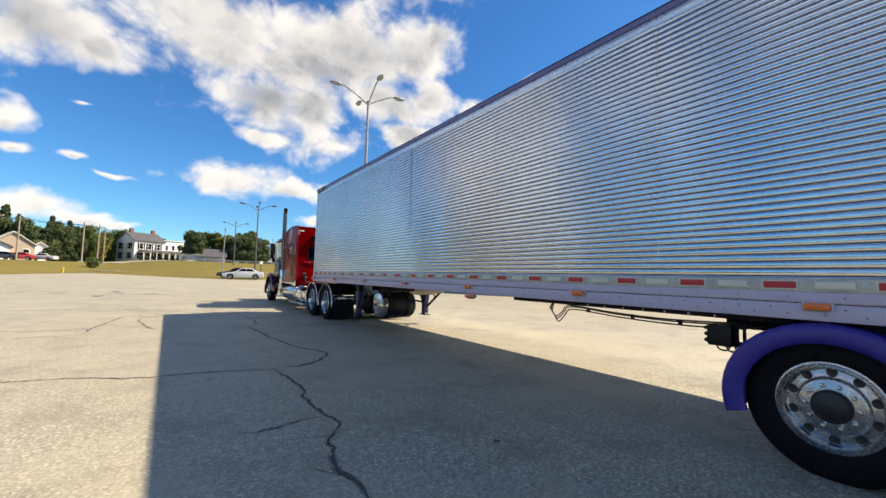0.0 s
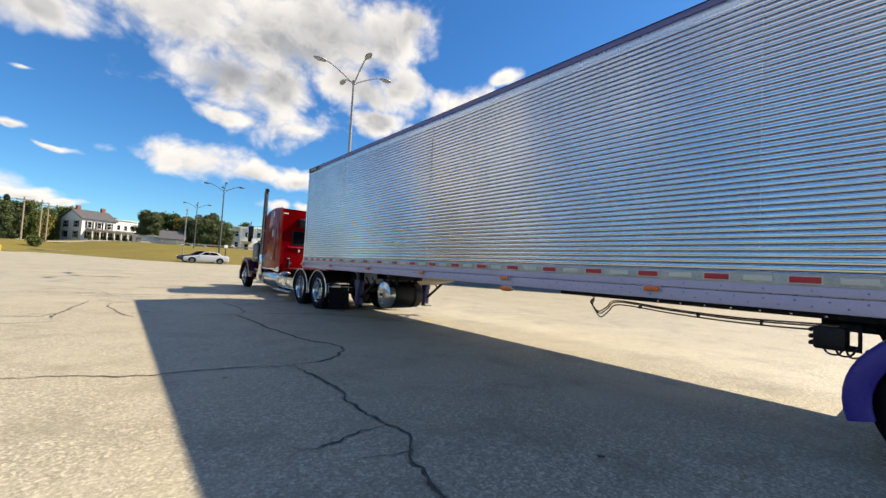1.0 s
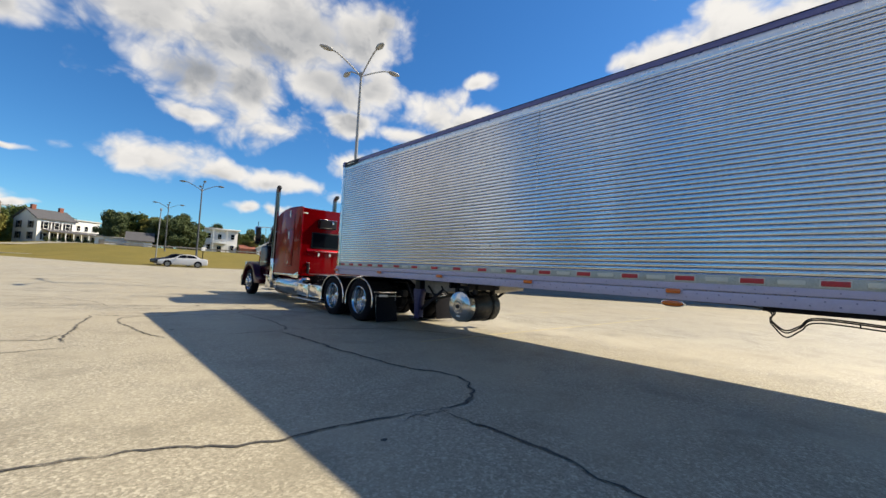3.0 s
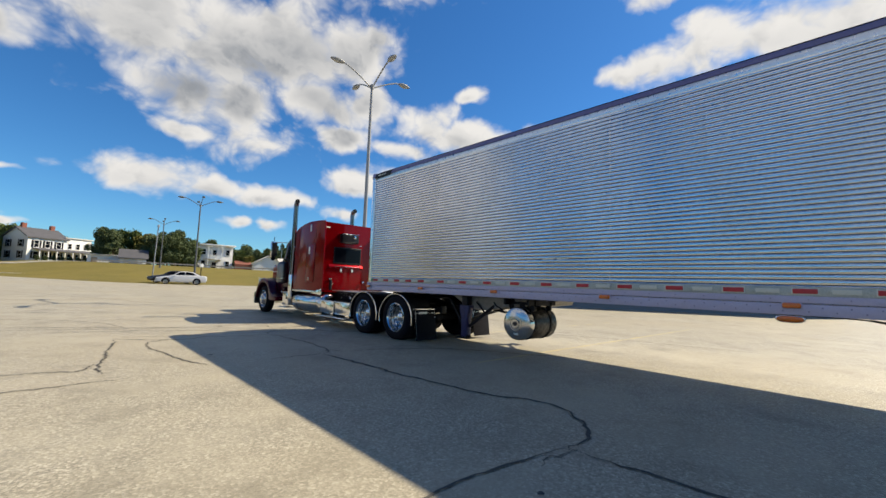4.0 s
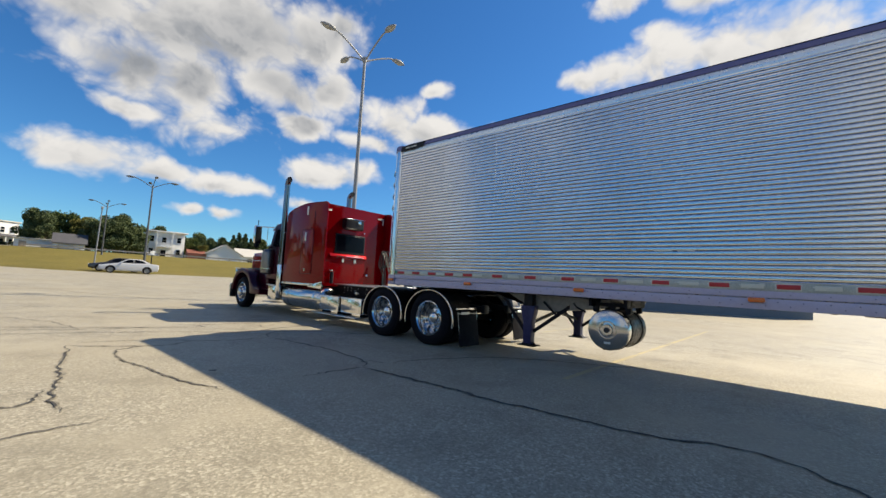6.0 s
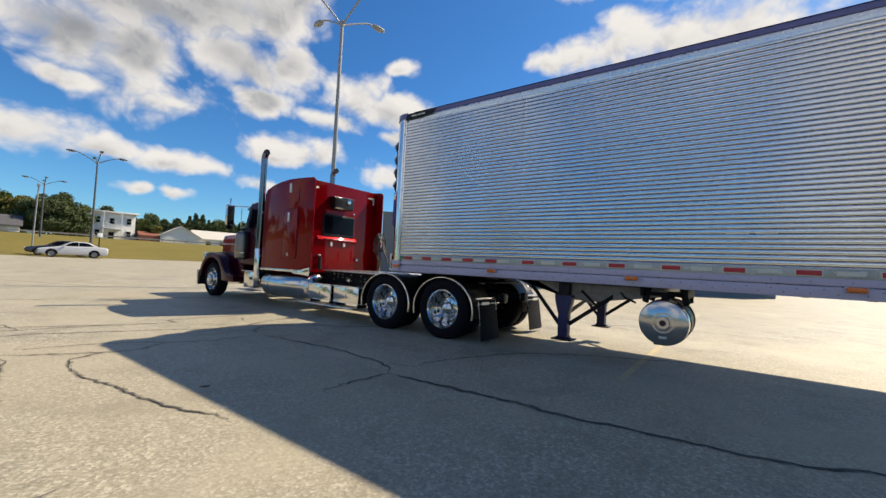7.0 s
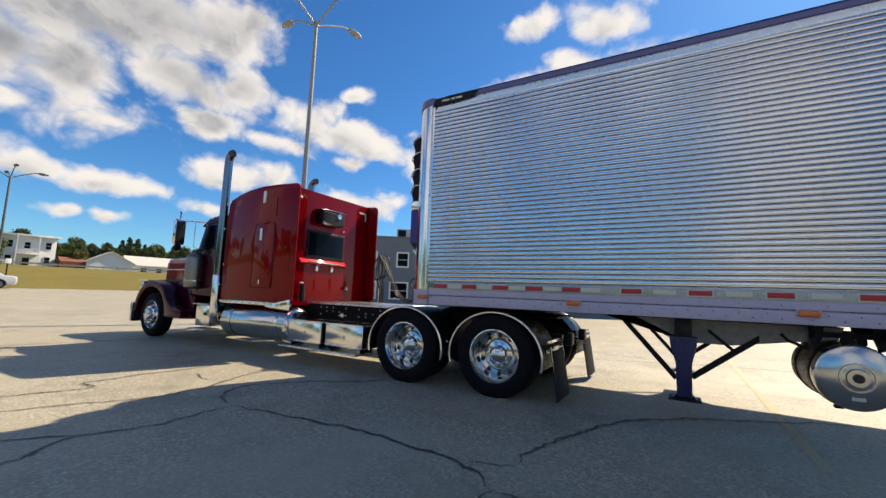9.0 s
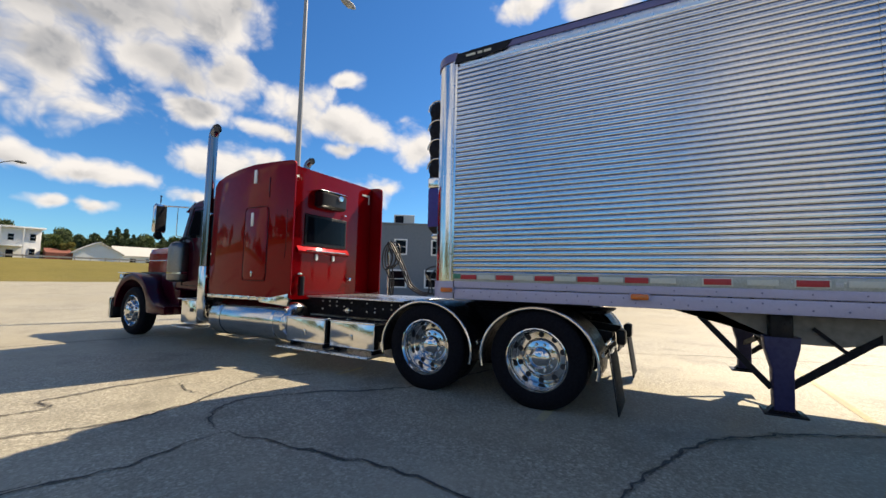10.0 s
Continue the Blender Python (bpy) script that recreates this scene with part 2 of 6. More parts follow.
def damp_material():
    """Dirt that has settled along cracks, thin and patchy."""
    m = material("damp_dirt", (0.14, 0.13, 0.115), 0.9, vary=0.3, scale=6)
    nt = m.node_tree
    N, L = nt.nodes, nt.links
    tc, n, r = N.new("ShaderNodeTexCoord"), N.new("ShaderNodeTexNoise"), N.new("ShaderNodeMapRange")
    n.inputs["Scale"].default_value, n.inputs["Detail"].default_value, n.inputs["Roughness"].default_value = 7.0, 8.0, 0.7
    L.new(tc.outputs["Object"], n.inputs["Vector"])
    L.new(n.outputs["Fac"], r.inputs[0])
    r.inputs[1].default_value, r.inputs[2].default_value, r.inputs[4].default_value = 0.42, 0.75, 0.75
    L.new(r.outputs[0], N["Principled BSDF"].inputs["Alpha"])
    return m


damp_dirt = damp_material()
tar = material("crack_filler", (0.078, 0.073, 0.066), 0.85, vary=0.4, bump=0.4)
paint_yellow = material("worn_yellow_paint", (0.52, 0.43, 0.20), 0.8, vary=0.3, scale=14, alt=(0.34, 0.31, 0.24))


def ribbed_material():
    """Bright ribbed sheet: each sheet a little differently dulled, faintly buckled, with dried water marks."""
    m = bpy.data.materials.new("ribbed_aluminium")
    m.use_nodes = True
    nt = m.node_tree
    N, L = nt.nodes, nt.links
    p = N["Principled BSDF"]
    p.inputs["Metallic"].default_value = 1.0
    tc, info = N.new("ShaderNodeTexCoord"), N.new("ShaderNodeObjectInfo")
    off = N.new("ShaderNodeVectorMath")
    off.operation = "MULTIPLY_ADD"
    L.new(info.outputs["Random"], off.inputs[0])
    off.inputs[1].default_value = (31.0, 17.0, 23.0)
    L.new(tc.outputs["Object"], off.inputs[2])

    def noise_at(scale, stretch=(1, 1, 1), detail=4.0):
        mp = N.new("ShaderNodeMapping")
        mp.inputs["Scale"].default_value = stretch
        L.new(off.outputs[0], mp.inputs[0])
        n = N.new("ShaderNodeTexNoise")
        n.inputs["Scale"].default_value, n.inputs["Detail"].default_value = scale, detail
        L.new(mp.outputs[0], n.inputs["Vector"])
        return n.outputs["Fac"]

    def rng(v, lo, hi, a, b):
        r = N.new("ShaderNodeMapRange")
        L.new(v, r.inputs[0])
        for i, k in enumerate((lo, hi, a, b)):
            r.inputs[1 + i].default_value = k
        return r.outputs[0]

    def madd(a, b, op="ADD"):
        n = N.new("ShaderNodeMath")
        n.operation = op
        L.new(a, n.inputs[0])
        L.new(b, n.inputs[1])
        return n.outputs[0]

    streak = noise_at(9.0, (1, 1, 0.12), 6.0)
    cloudy = noise_at(0.9, (1, 1, 1), 5.0)
    rough = madd(rng(info.outputs["Random"], 0, 1, 0.09, 0.15), madd(rng(cloudy, 0.35, 0.7, 0.0, 0.05), rng(streak, 0.45, 0.75, 0.0, 0.03)))
    L.new(rough, p.inputs["Roughness"])
    mix = N.new("ShaderNodeMix")
    mix.data_type = "RGBA"
    L.new(madd(rng(streak, 0.5, 0.8, 0.0, 0.25), rng(cloudy, 0.4, 0.8, 0.0, 0.6)), mix.inputs[0])
    mix.inputs[6].default_value, mix.inputs[7].default_value = (0.63, 0.635, 0.645, 1), (0.52, 0.52, 0.515, 1)
    L.new(mix.outputs[2], p.inputs["Base Color"])
    bu = N.new("ShaderNodeBump")
    bu.inputs["Strength"].default_value, bu.inputs["Distance"].default_value = 1.0, 0.003
    L.new(noise_at(1.1, (1, 1, 0.7), 1.5), bu.inputs["Height"])
    L.new(bu.outputs[0], p.inputs["Normal"])
    return m


alu = ribbed_material()
# dark colour for the shaded ground mirrored in the rib valleys, not dirt
groove_shade = material("shaded_groove", (0.03, 0.032, 0.044), 0.5, 0.3, vary=0.3, scale=4)
alu_plain = material("mill_aluminium", (0.66, 0.67, 0.69), 0.30, 1.0, vary=0.08, scale=5, dirt=0.06)
chrome = material("chrome", (0.64, 0.635, 0.63), 0.09, 1.0, vary=0.05)
stack_chrome = material("smoked_chrome", (0.17, 0.19, 0.25), 0.06, 1.0, vary=0.12, dirt=0.1)
stainless = material("polished_stainless", (0.78, 0.77, 0.75), 0.14, 1.0, vary=0.05, dirt=0.03)
wheel_alu = material("dulled_wheel_aluminium", (0.50, 0.50, 0.51), 0.27, 1.0, vary=0.15, scale=9, dirt=0.2)
spun = material("spun_aluminium", (0.58, 0.58, 0.57), 0.16, 1.0, vary=0.03, dirt=0.0)
spun_disc = material("spun_disc_aluminium", (0.52, 0.52, 0.515), 0.19, 1.0, vary=0.06, scale=14, dirt=0.1)
worn_film = material("worn_reflective_film", (0.66, 0.67, 0.66), 0.5, vary=0.5, scale=30, alt=(0.36, 0.38, 0.37))
canister_steel = material("perforated_grey_steel", (0.24, 0.235, 0.225), 0.38, 1.0, vary=0.15, scale=8)
rivet_paint = material("dulled_rivet_paint", (0.20, 0.19, 0.30), 0.4, vary=0.12, scale=6)
lavender = material("lavender_paint", (0.47, 0.44, 0.58), 0.35, vary=0.12, scale=6, dirt=0.2, spec=0.5)
purple_rail = material("dull_purple_paint", (0.12, 0.125, 0.30), 0.32, vary=0.2, scale=5)
purple = material("purple_plastic", (0.032, 0.022, 0.26), 0.42, vary=0.2, scale=6, dirt=0.2)
navy = material("navy_purple_paint", (0.017, 0.016, 0.085), 0.5, vary=0.3, scale=7, dirt=0.2)
band_paint = material("dirty_silver_band", (0.50, 0.52, 0.49), 0.45, 0.3, vary=0.3, scale=16, alt=(0.30, 0.33, 0.30))
tape_red = material("red_reflective_tape", (0.48, 0.02, 0.03), 0.4, vary=0.2, scale=12)
tape_white = material("white_reflective_tape", (0.62, 0.63, 0.55), 0.4, vary=0.12, scale=12)
green_tape = material("green_sticker", (0.05, 0.22, 0.13), 0.4, vary=0.2)
amber = material("amber_lens", (0.70, 0.15, 0.006), 0.3, vary=0.2, coat=0.5)
red_lens = material("red_lens", (0.5, 0.02, 0.02), 0.2, vary=0.2, coat=0.5)
clear_lens = material("clear_lens", (0.75, 0.75, 0.72), 0.15, vary=0.1, coat=0.5)
red_paint = material("deep_red_paint", (0.185, 0.001, 0.003), 0.36, 0.3, vary=0.12, scale=3, coat=0.42, spec=0.0)
maroon = material("maroon_paint", (0.05, 0.002, 0.012), 0.36, 0.5, vary=0.15, scale=3, coat=0.4, spec=0.0)
black = material("black_paint", (0.008, 0.008, 0.011), 0.45, vary=0.3, scale=6, dirt=0.3, spec=0.25)
frame_black = material("chassis_black", (0.007, 0.007, 0.012), 0.6, vary=0.35, scale=7, dirt=0.2, spec=0.2)
rubber = material("tyre_rubber", (0.006, 0.006, 0.0095), 0.8, vary=0.3, scale=9, bump=0.2, bscale=90, spec=0.15)
hub_dark = material("dark_hub", (0.03, 0.03, 0.033), 0.5, 0.3, vary=0.3)
hose_mat = material("rubber_hose", (0.012, 0.012, 0.014), 0.5, vary=0.2)
dark_glass = material("tinted_glass", (0.004, 0.005, 0.008), 0.06, vary=0.1, spec=0.06)
belly_mat = material("dusty_sheet_metal", (0.30, 0.28, 0.25), 0.6, 0.2, vary=0.35, scale=4)
pole_mat = material("galvanised_pole", (0.29, 0.30, 0.31), 0.5, 0.1, vary=0.15, scale=4)
white_siding = material("white_siding", (0.78, 0.78, 0.76), 0.7, vary=0.06, scale=3)
grey_roof = material("grey_shingles", (0.09, 0.09, 0.10), 0.9, vary=0.3, scale=5)
pale_roof = material("pale_metal_roof", (0.55, 0.53, 0.48), 0.6, vary=0.12, scale=3)
brick_mat = material("red_brick", (0.26, 0.09, 0.06), 0.85, vary=0.3, scale=20)
tan_wall = material("tan_clapboard", (0.46, 0.37, 0.28), 0.8, vary=0.2, scale=4)
blue_wall = material("blue_grey_siding", (0.155, 0.185, 0.215), 0.75, vary=0.12, scale=2)
bark = material("bark", (0.10, 0.075, 0.05), 0.9, vary=0.4, scale=10)
pole_wood = material("weathered_pole_wood", (0.34, 0.28, 0.21), 0.9, vary=0.3, scale=6)
leaf_dark = material("dark_leaves", (0.10, 0.125, 0.05), 0.7, vary=0.4, scale=1.2, alt=(0.06, 0.085, 0.036), spec=0.2)
leaf_mid = material("green_leaves", (0.12, 0.145, 0.04), 0.7, vary=0.4, scale=1.2, alt=(0.07, 0.10, 0.027), spec=0.2)
leaf_gold = material("turning_leaves", (0.22, 0.20, 0.05), 0.7, vary=0.4, scale=1.2, alt=(0.11, 0.11, 0.025), spec=0.2)
car_white = material("white_car_paint", (0.50, 0.51, 0.53), 0.3, vary=0.04, coat=0.6)
car_dark = material("dark_car_paint", (0.03, 0.03, 0.035), 0.25, vary=0.1, coat=1.0)
car_red = material("red_car_paint", (0.35, 0.02, 0.02), 0.25, vary=0.1, coat=1.0)
yellow_iron = material("yellow_hydrant_paint", (0.65, 0.42, 0.04), 0.5, vary=0.2)
dark_pole = material("weathered_dark_pole", (0.10, 0.105, 0.11), 0.6, 0.2, vary=0.2, scale=4)
lamp_glass = material("lamp_glass", (0.36, 0.36, 0.34), 0.3, vary=0.1)


# ---- mesh building ----
class Geo:
    """Gathers vertices and faces of one mesh."""

    def __init__(self):
        self.v, self.f = [], []

    def add(self, verts, faces, m=None):
        n = len(self.v)
        self.v += [tuple(m @ Vector(p)) if m else tuple(p) for p in verts]
        self.f += [tuple(n + i for i in face) for face in faces]
        return self

    def box(self, c, s, bev=0.0, rot=(0, 0, 0)):
        m = pose(*c, *rot)
        hx, hy, hz = (k / 2 for k in s)
        if bev <= 0:
            vs = [(x, y, z) for x in (-hx, hx) for y in (-hy, hy) for z in (-hz, hz)]
            return self.add(vs, [(0, 1, 3, 2), (4, 6, 7, 5), (0, 4, 5, 1), (2, 3, 7, 6), (0, 2, 6, 4), (1, 5, 7, 3)], m)
        b = min(bev, hx * 0.9, hy * 0.9, hz * 0.9)
        poly = [(-hy, -hz), (hy, -hz), (hy, hz), (-hy, hz)]
        ch = []
        for i, (y, z) in enumerate(poly):
            sy, sz = (1 if y > 0 else -1), (1 if z > 0 else -1)
            pair = [(y - sy * b, z), (y, z - sz * b)]
            ch += pair if i in (1, 3) else pair[::-1]
        return self.prism(ch, -hx, hx, b, m=m)

    def prism(self, poly, x0, x1, bev=0.0, m=None, steps=2):
        """A polygon in (y, z) drawn out along x, its ends rounded by bev."""
        n = len(poly)
        area = sum(poly[i][0] * poly[(i + 1) % n][1] - poly[(i + 1) % n][0] * poly[i][1] for i in range(n))
        if area < 0:
            poly = poly[::-1]

        def shrunk(d):
            if d <= 0:
                return poly
            res = []
            for i in range(n):
                a, b, c = Vector(poly[i - 1]), Vector(poly[i]), Vector(poly[(i + 1) % n])
                e1, e2 = (b - a).normalized(), (c - b).normalized()
                n1, n2 = Vector((-e1.y, e1.x)), Vector((-e2.y, e2.x))
                k = (n1 + n2)
                k = k / max(0.35, k.length_squared / 2) if k.length > 1e-6 else n1
                res.append(tuple(b + k * d))
            return res

        rings = []
        if bev > 0:
            for i in range(steps + 1):
                a = math.pi / 2 * (1 - i / steps)
                rings.append((x0 + bev * (1 - math.sin(a)), shrunk(bev * (1 - math.cos(a)))))
            for i in range(steps + 1):
                a = math.pi / 2 * i / steps
                rings.append((x1 - bev * (1 - math.sin(a)), shrunk(bev * (1 - math.cos(a)))))
        else:
            rings = [(x0, poly), (x1, poly)]
        vs, fs = [], []
        for x, pl in rings:
            vs += [(x, y, z) for y, z in pl]
        for r in range(len(rings) - 1):
            for i in range(n):
                j = (i + 1) % n
                fs.append((r * n + i, r * n + j, (r + 1) * n + j, (r + 1) * n + i))
        fs.append(tuple(range(n))[::-1])
        fs.append(tuple((len(rings) - 1) * n + i for i in range(n)))
        return self.add(vs, fs, m)

    def lathe(self, prof, n=32, m=None, close=False):
        """Rows of (radius, x) turned round the x axis."""
        vs, fs, k = [], [], len(prof)
        for i in range(n):
            a = 2 * math.pi * i / n
            vs += [(x, r * math.cos(a), r * math.sin(a)) for r, x in prof]
        for i in range(n):
            j = (i + 1) % n
            for q in range(k - 1 if not close else k):
                w = (q + 1) % k
                fs.append((i * k + q, i * k + w, j * k + w, j * k + q))
        return self.add(vs, fs, m)

    def tube(self, pts, r, n=10, caps=True, r1=None):
        """A round bar along points."""
        pts = [Vector(p) for p in pts]
        vs, fs, up = [], [], None
        for i, p in enumerate(pts):
            d = (pts[min(i + 1, len(pts) - 1)] - pts[max(i - 1, 0)]).normalized()
            if up is None:
                up = Vector((0, 0, 1)) if abs(d.z) < 0.9 else Vector((1, 0, 0))
            side = d.cross(up).normalized()
            up = side.cross(d).normalized()
            rr = r if r1 is None else r + (r1 - r) * i / (len(pts) - 1)
            vs += [tuple(p + (side * math.cos(2 * math.pi * k / n) + up * math.sin(2 * math.pi * k / n)) * rr) for k in range(n)]
        for i in range(len(pts) - 1):
            for k in range(n):
                j = (k + 1) % n
                fs.append((i * n + k, i * n + j, (i + 1) * n + j, (i + 1) * n + k))
        if caps:
            fs += [tuple(range(n))[::-1], tuple((len(pts) - 1) * n + k for k in range(n))]
        return self.add(vs, fs)

    def bar(self, a, b, w, h):
        """A square bar from a to b."""
        a, b = Vector(a), Vector(b)
        d = b - a
        m = Matrix.Translation((a + b) / 2) @ d.to_track_quat("X", "Z").to_matrix().to_4x4()
        hx, hy, hz = d.length / 2, w / 2, h / 2
        vs = [(x, y, z) for x in (-hx, hx) for y in (-hy, hy) for z in (-hz, hz)]
        return self.add(vs, [(0, 1, 3, 2), (4, 6, 7, 5), (0, 4, 5, 1), (2, 3, 7, 6), (0, 2, 6, 4), (1, 5, 7, 3)], m)

    def mesh(self, name, mat, angle=35, flat=False):
        me = bpy.data.meshes.new(name)
        me.from_pydata(self.v, [], self.f)
        bm = bmesh.new()
        bm.from_mesh(me)
        bmesh.ops.recalc_face_normals(bm, faces=bm.faces)
        bm.to_mesh(me)
        bm.free()
        if not flat:
            me.shade_smooth()
            me.set_sharp_from_angle(angle=radians(angle))
        for k in mat if isinstance(mat, (list, tuple)) else (mat,):
            me.materials.append(k)
        return me


def part(name, geo, mat, parent=None, label="", angle=35, at=None):
    ob = new(name, geo.mesh(name, mat, angle) if isinstance(geo, Geo) else geo)
    if parent:
        ob.parent = parent
    if at is not None:
        ob.matrix_basis = at
    if label:
        tagged(ob, label)
    return ob


def thing(name, at, label, category, group="", kind=""):
    ob = new(name)
    ob.empty_display_size = 0.3
    ob.matrix_basis = at if isinstance(at, Matrix) else Matrix.Translation(at)
    return tagged(ob, label, category, group, kind)


def arc(c, r, a0, a1, n, ry=None):
    """Points (y, z) on an arc, in degrees."""
    return [(c[0] + r * math.cos(radians(a0 + (a1 - a0) * i / n)), c[1] + (ry or r) * math.sin(radians(a0 + (a1 - a0) * i / n))) for i in range(n + 1)]


def curve_points(pts, n=8):
    """A smooth line through points."""
    p = [Vector(q) for q in pts]
    p = [p[0] * 2 - p[1]] + p + [p[-1] * 2 - p[-2]]
    res = []
    for i in range(1, len(p) - 2):
        for k in range(n):
            t = k / n
            res.append(0.5 * (2 * p[i] + (p[i + 1] - p[i - 1]) * t + (2 * p[i - 1] - 5 * p[i] + 4 * p[i + 1] - p[i + 2]) * t * t + (3 * p[i] - p[i - 1] - 3 * p[i + 1] + p[i + 2]) * t ** 3))
    return res + [p[-2]]


# ---- ground ----
def smooth(a, b, t):
    t = min(1.0, max(0.0, (t - a) / (b - a)))
    return t * t * (3 - 2 * t)


def lot_edge(x):
    """Where the paving ends and the grass bank begins."""
    if x < -9:
        return 74 - 26 * smooth(-9, -17, x)
    return 74 - 17 * smooth(-9, 5, x) + 0.03 * max(0, x - 5)


def land(x, y):
    """Height of the ground."""
    lift = 0.010 * max(0.0, min(y, 140) - 20) * smooth(20, 32, y)
    over = y - lot_edge(x)
    bank = (1.5 + 0.95 * smooth(-14, -4, x)) * smooth(0, 46, over)
    return lift + bank


def build_ground():
    cols = [-2500, -900, -400, -200, -120, -80] + [-60 + 3 * i for i in range(55)] + [110, 125, 150, 200, 300, 500, 1000, 2500]
    rows = [-2500, -800, -300, -150, -100, -70, -55, -45, -38, -32, -26, -20, -15, -10, -6, -3, 0] + [3 * i for i in range(1, 20)] + [64, 75, 100, 150, 300, 800, 2500]
    vs, fs, mats = [], [], []
    for s in rows:
        for x in cols:
            y = lot_edge(x) + s
            vs.append((x, y, land(x, y)))
    w = len(cols)
    for j in range(len(rows) - 1):
        for i in range(w - 1):
            fs.append((j * w + i, j * w + i + 1, (j + 1) * w + i + 1, (j + 1) * w + i))
            mats.append(1 if rows[j] >= 0 else 0)
    me = bpy.data.meshes.new("ground")
    me.from_pydata(vs, [], fs)
    me.materials.append(lot)
    me.materials.append(grass)
    me.polygons.foreach_set("material_index", mats)
    me.shade_smooth()
    return tagged(new("ground", me), "pale worn paved lot with cracks beside a dry grass bank", "ground", kind="structure")


ground = build_ground()


def ribbon(name, line, widths, lift, mat):
    """A flat strip along points, lying on the paving."""
    vs, fs = [], []
    for i, (p, w) in enumerate(zip(line, widths)):
        d = (line[min(len(line) - 1, i + 1)] - line[max(0, i - 1)]).normalized()
        z = land(p.x, p.y) + lift
        vs += [(p.x + d.y * w, p.y - d.x * w, z), (p.x, p.y, z + 0.0005), (p.x - d.y * w, p.y + d.x * w, z)]
        if i:
            k = 3 * i
            fs += [(k - 3, k - 2, k + 1, k), (k - 2, k - 1, k + 2, k + 1)]
    me = bpy.data.meshes.new(name)
    me.from_pydata(vs, [], fs)
    me.materials.append(mat)
    ob = new(name, me)
    ob.parent = ground


def crack(pts, width, seed, wob=0.05, stain=1.0):
    """A ragged crack with dark filler, damp dirt staining the paving along it in places."""
    rnd = random.Random(seed)
    raw = curve_points([(x, y, 0) for x, y in pts], 24)
    line = [raw[0]]
    for p in raw:
        if (p - line[-1]).length > 0.045 * (1 + width * 8):
            line.append(p)
    mids, widths, halo = [], [], []
    wand, slow, wide, damp = 0.0, 0.0, 1.0, 0.4
    for i, p in enumerate(line):
        d = (line[min(len(line) - 1, i + 1)] - line[max(0, i - 1)]).normalized()
        slow = slow * 0.93 + rnd.uniform(-wob, wob) * 0.35
        wand = wand * 0.4 + rnd.uniform(-wob, wob) * 0.45
        wide = wide * 0.8 + 0.2 * rnd.uniform(0.0, 2.4)
        damp = max(0.0, damp * 0.92 + 0.08 * rnd.uniform(-1.6, 2.6))
        end = max(0.12, min(1.0, (0.3 + i) / 6, (len(line) - 0.7 - i) / 6))
        mids.append(p + Vector((-d.y, d.x, 0)) * (wand + slow))
        widths.append(width * 0.55 * end * wide * rnd.uniform(0.6, 1.4))
        halo.append(0.004 + end * (0.006 + 0.034 * damp) * rnd.uniform(0.75, 1.2) * stain)
    if stain:
        ribbon("crack_stain", mids, halo, 0.004, damp_dirt)
    ribbon("crack", mids, widths, 0.008, tar)


crack([(-6.5, 8.4), (-3, 7.4), (-0.64, 6.77), (0.08, 6.43), (0.66, 6.42), (1.65, 6.27)], 0.016, 1)
crack([(1.65, 6.27), (1.72, 5.25), (1.67, 4.35), (1.70, 3.72), (1.5, 3.15), (1.4, 2.2)], 0.018, 2)
crack([(1.70, 4.0), (1.41, 3.98), (1.14, 3.92), (0.9, 3.98)], 0.012, 3)
crack([(1.65, 6.27), (2.23, 6.35), (2.67, 7.06), (2.41, 7.97), (2.19, 9.56), (2.1, 11.06), (2.08, 11.28)], 0.024, 4)
crack([(2.08, 11.28), (1.58, 11.30), (1.14, 11.25)], 0.016, 5)
crack([(2.08, 11.28), (2.32, 11.58), (2.44, 12.58), (2.36, 13.36), (2.21, 14.30)], 0.016, 6)
crack([(2.21, 14.30), (1.5, 14.30), (0.9, 14.40), (0.45, 14.2), (-0.6, 14.8)], 0.014, 7)
crack([(2.21, 14.30), (2.36, 14.75), (2.79, 15.06), (3.51, 14.57), (4.31, 13.85), (6.2, 13.2)], 0.014, 8)
crack([(2.59, 11.28), (2.95, 11.27), (3.6, 11.0), (3.96, 10.9), (4.48, 10.55), (4.9, 10.1), (5.3, 9.4), (5.75, 8.5)], 0.019, 9)
crack([(-0.6, 14.8), (-0.89, 12.71), (-1.03, 11.72), (-0.94, 11.27)], 0.015, 10)
crack([(-4.5, 12.6), (-1.81, 11.88), (-1.21, 11.69), (-0.99, 12.2)], 0.014, 11)
crack([(-4, 10.8), (-1.77, 10.87), (-0.66, 10.93)], 0.012, 12)
crack([(0.35, 14.35), (-0.05, 14.15), (-0.22, 13.75), (-0.05, 12.6), (0.05, 12.0), (0.24, 11.16)], 0.013, 13)
crack([(-1.6, 16.5), (0.12, 16.04), (1.2, 15.6), (1.92, 15.3), (2.48, 15.34), (3.02, 15.51), (3.54, 15.61), (4.21, 15.31)], 0.015, 14)
crack([(-2.5, 17.9), (1.38, 16.31), (1.77, 16.59), (2.79, 16.53), (3.53, 16.57)], 0.013, 15)
crack([(-4.0, 17.6), (-1.12, 16.92), (-0.23, 16.6), (0.96, 16.61)], 0.013, 21)
crack([(-3.2, 20.4), (-1.56, 19.45), (-0.53, 18.08), (-0.23, 16.6)], 0.013, 22)
crack([(2.94, 16.31), (2.80, 15.9), (2.74, 15.4)], 0.010, 23)
crack([(1.25, 3.58), (1.37, 3.55), (1.62, 3.45)], 0.013, 24)
crack([(1.22, 3.02), (1.30, 2.98), (1.45, 2.83)], 0.012, 25)
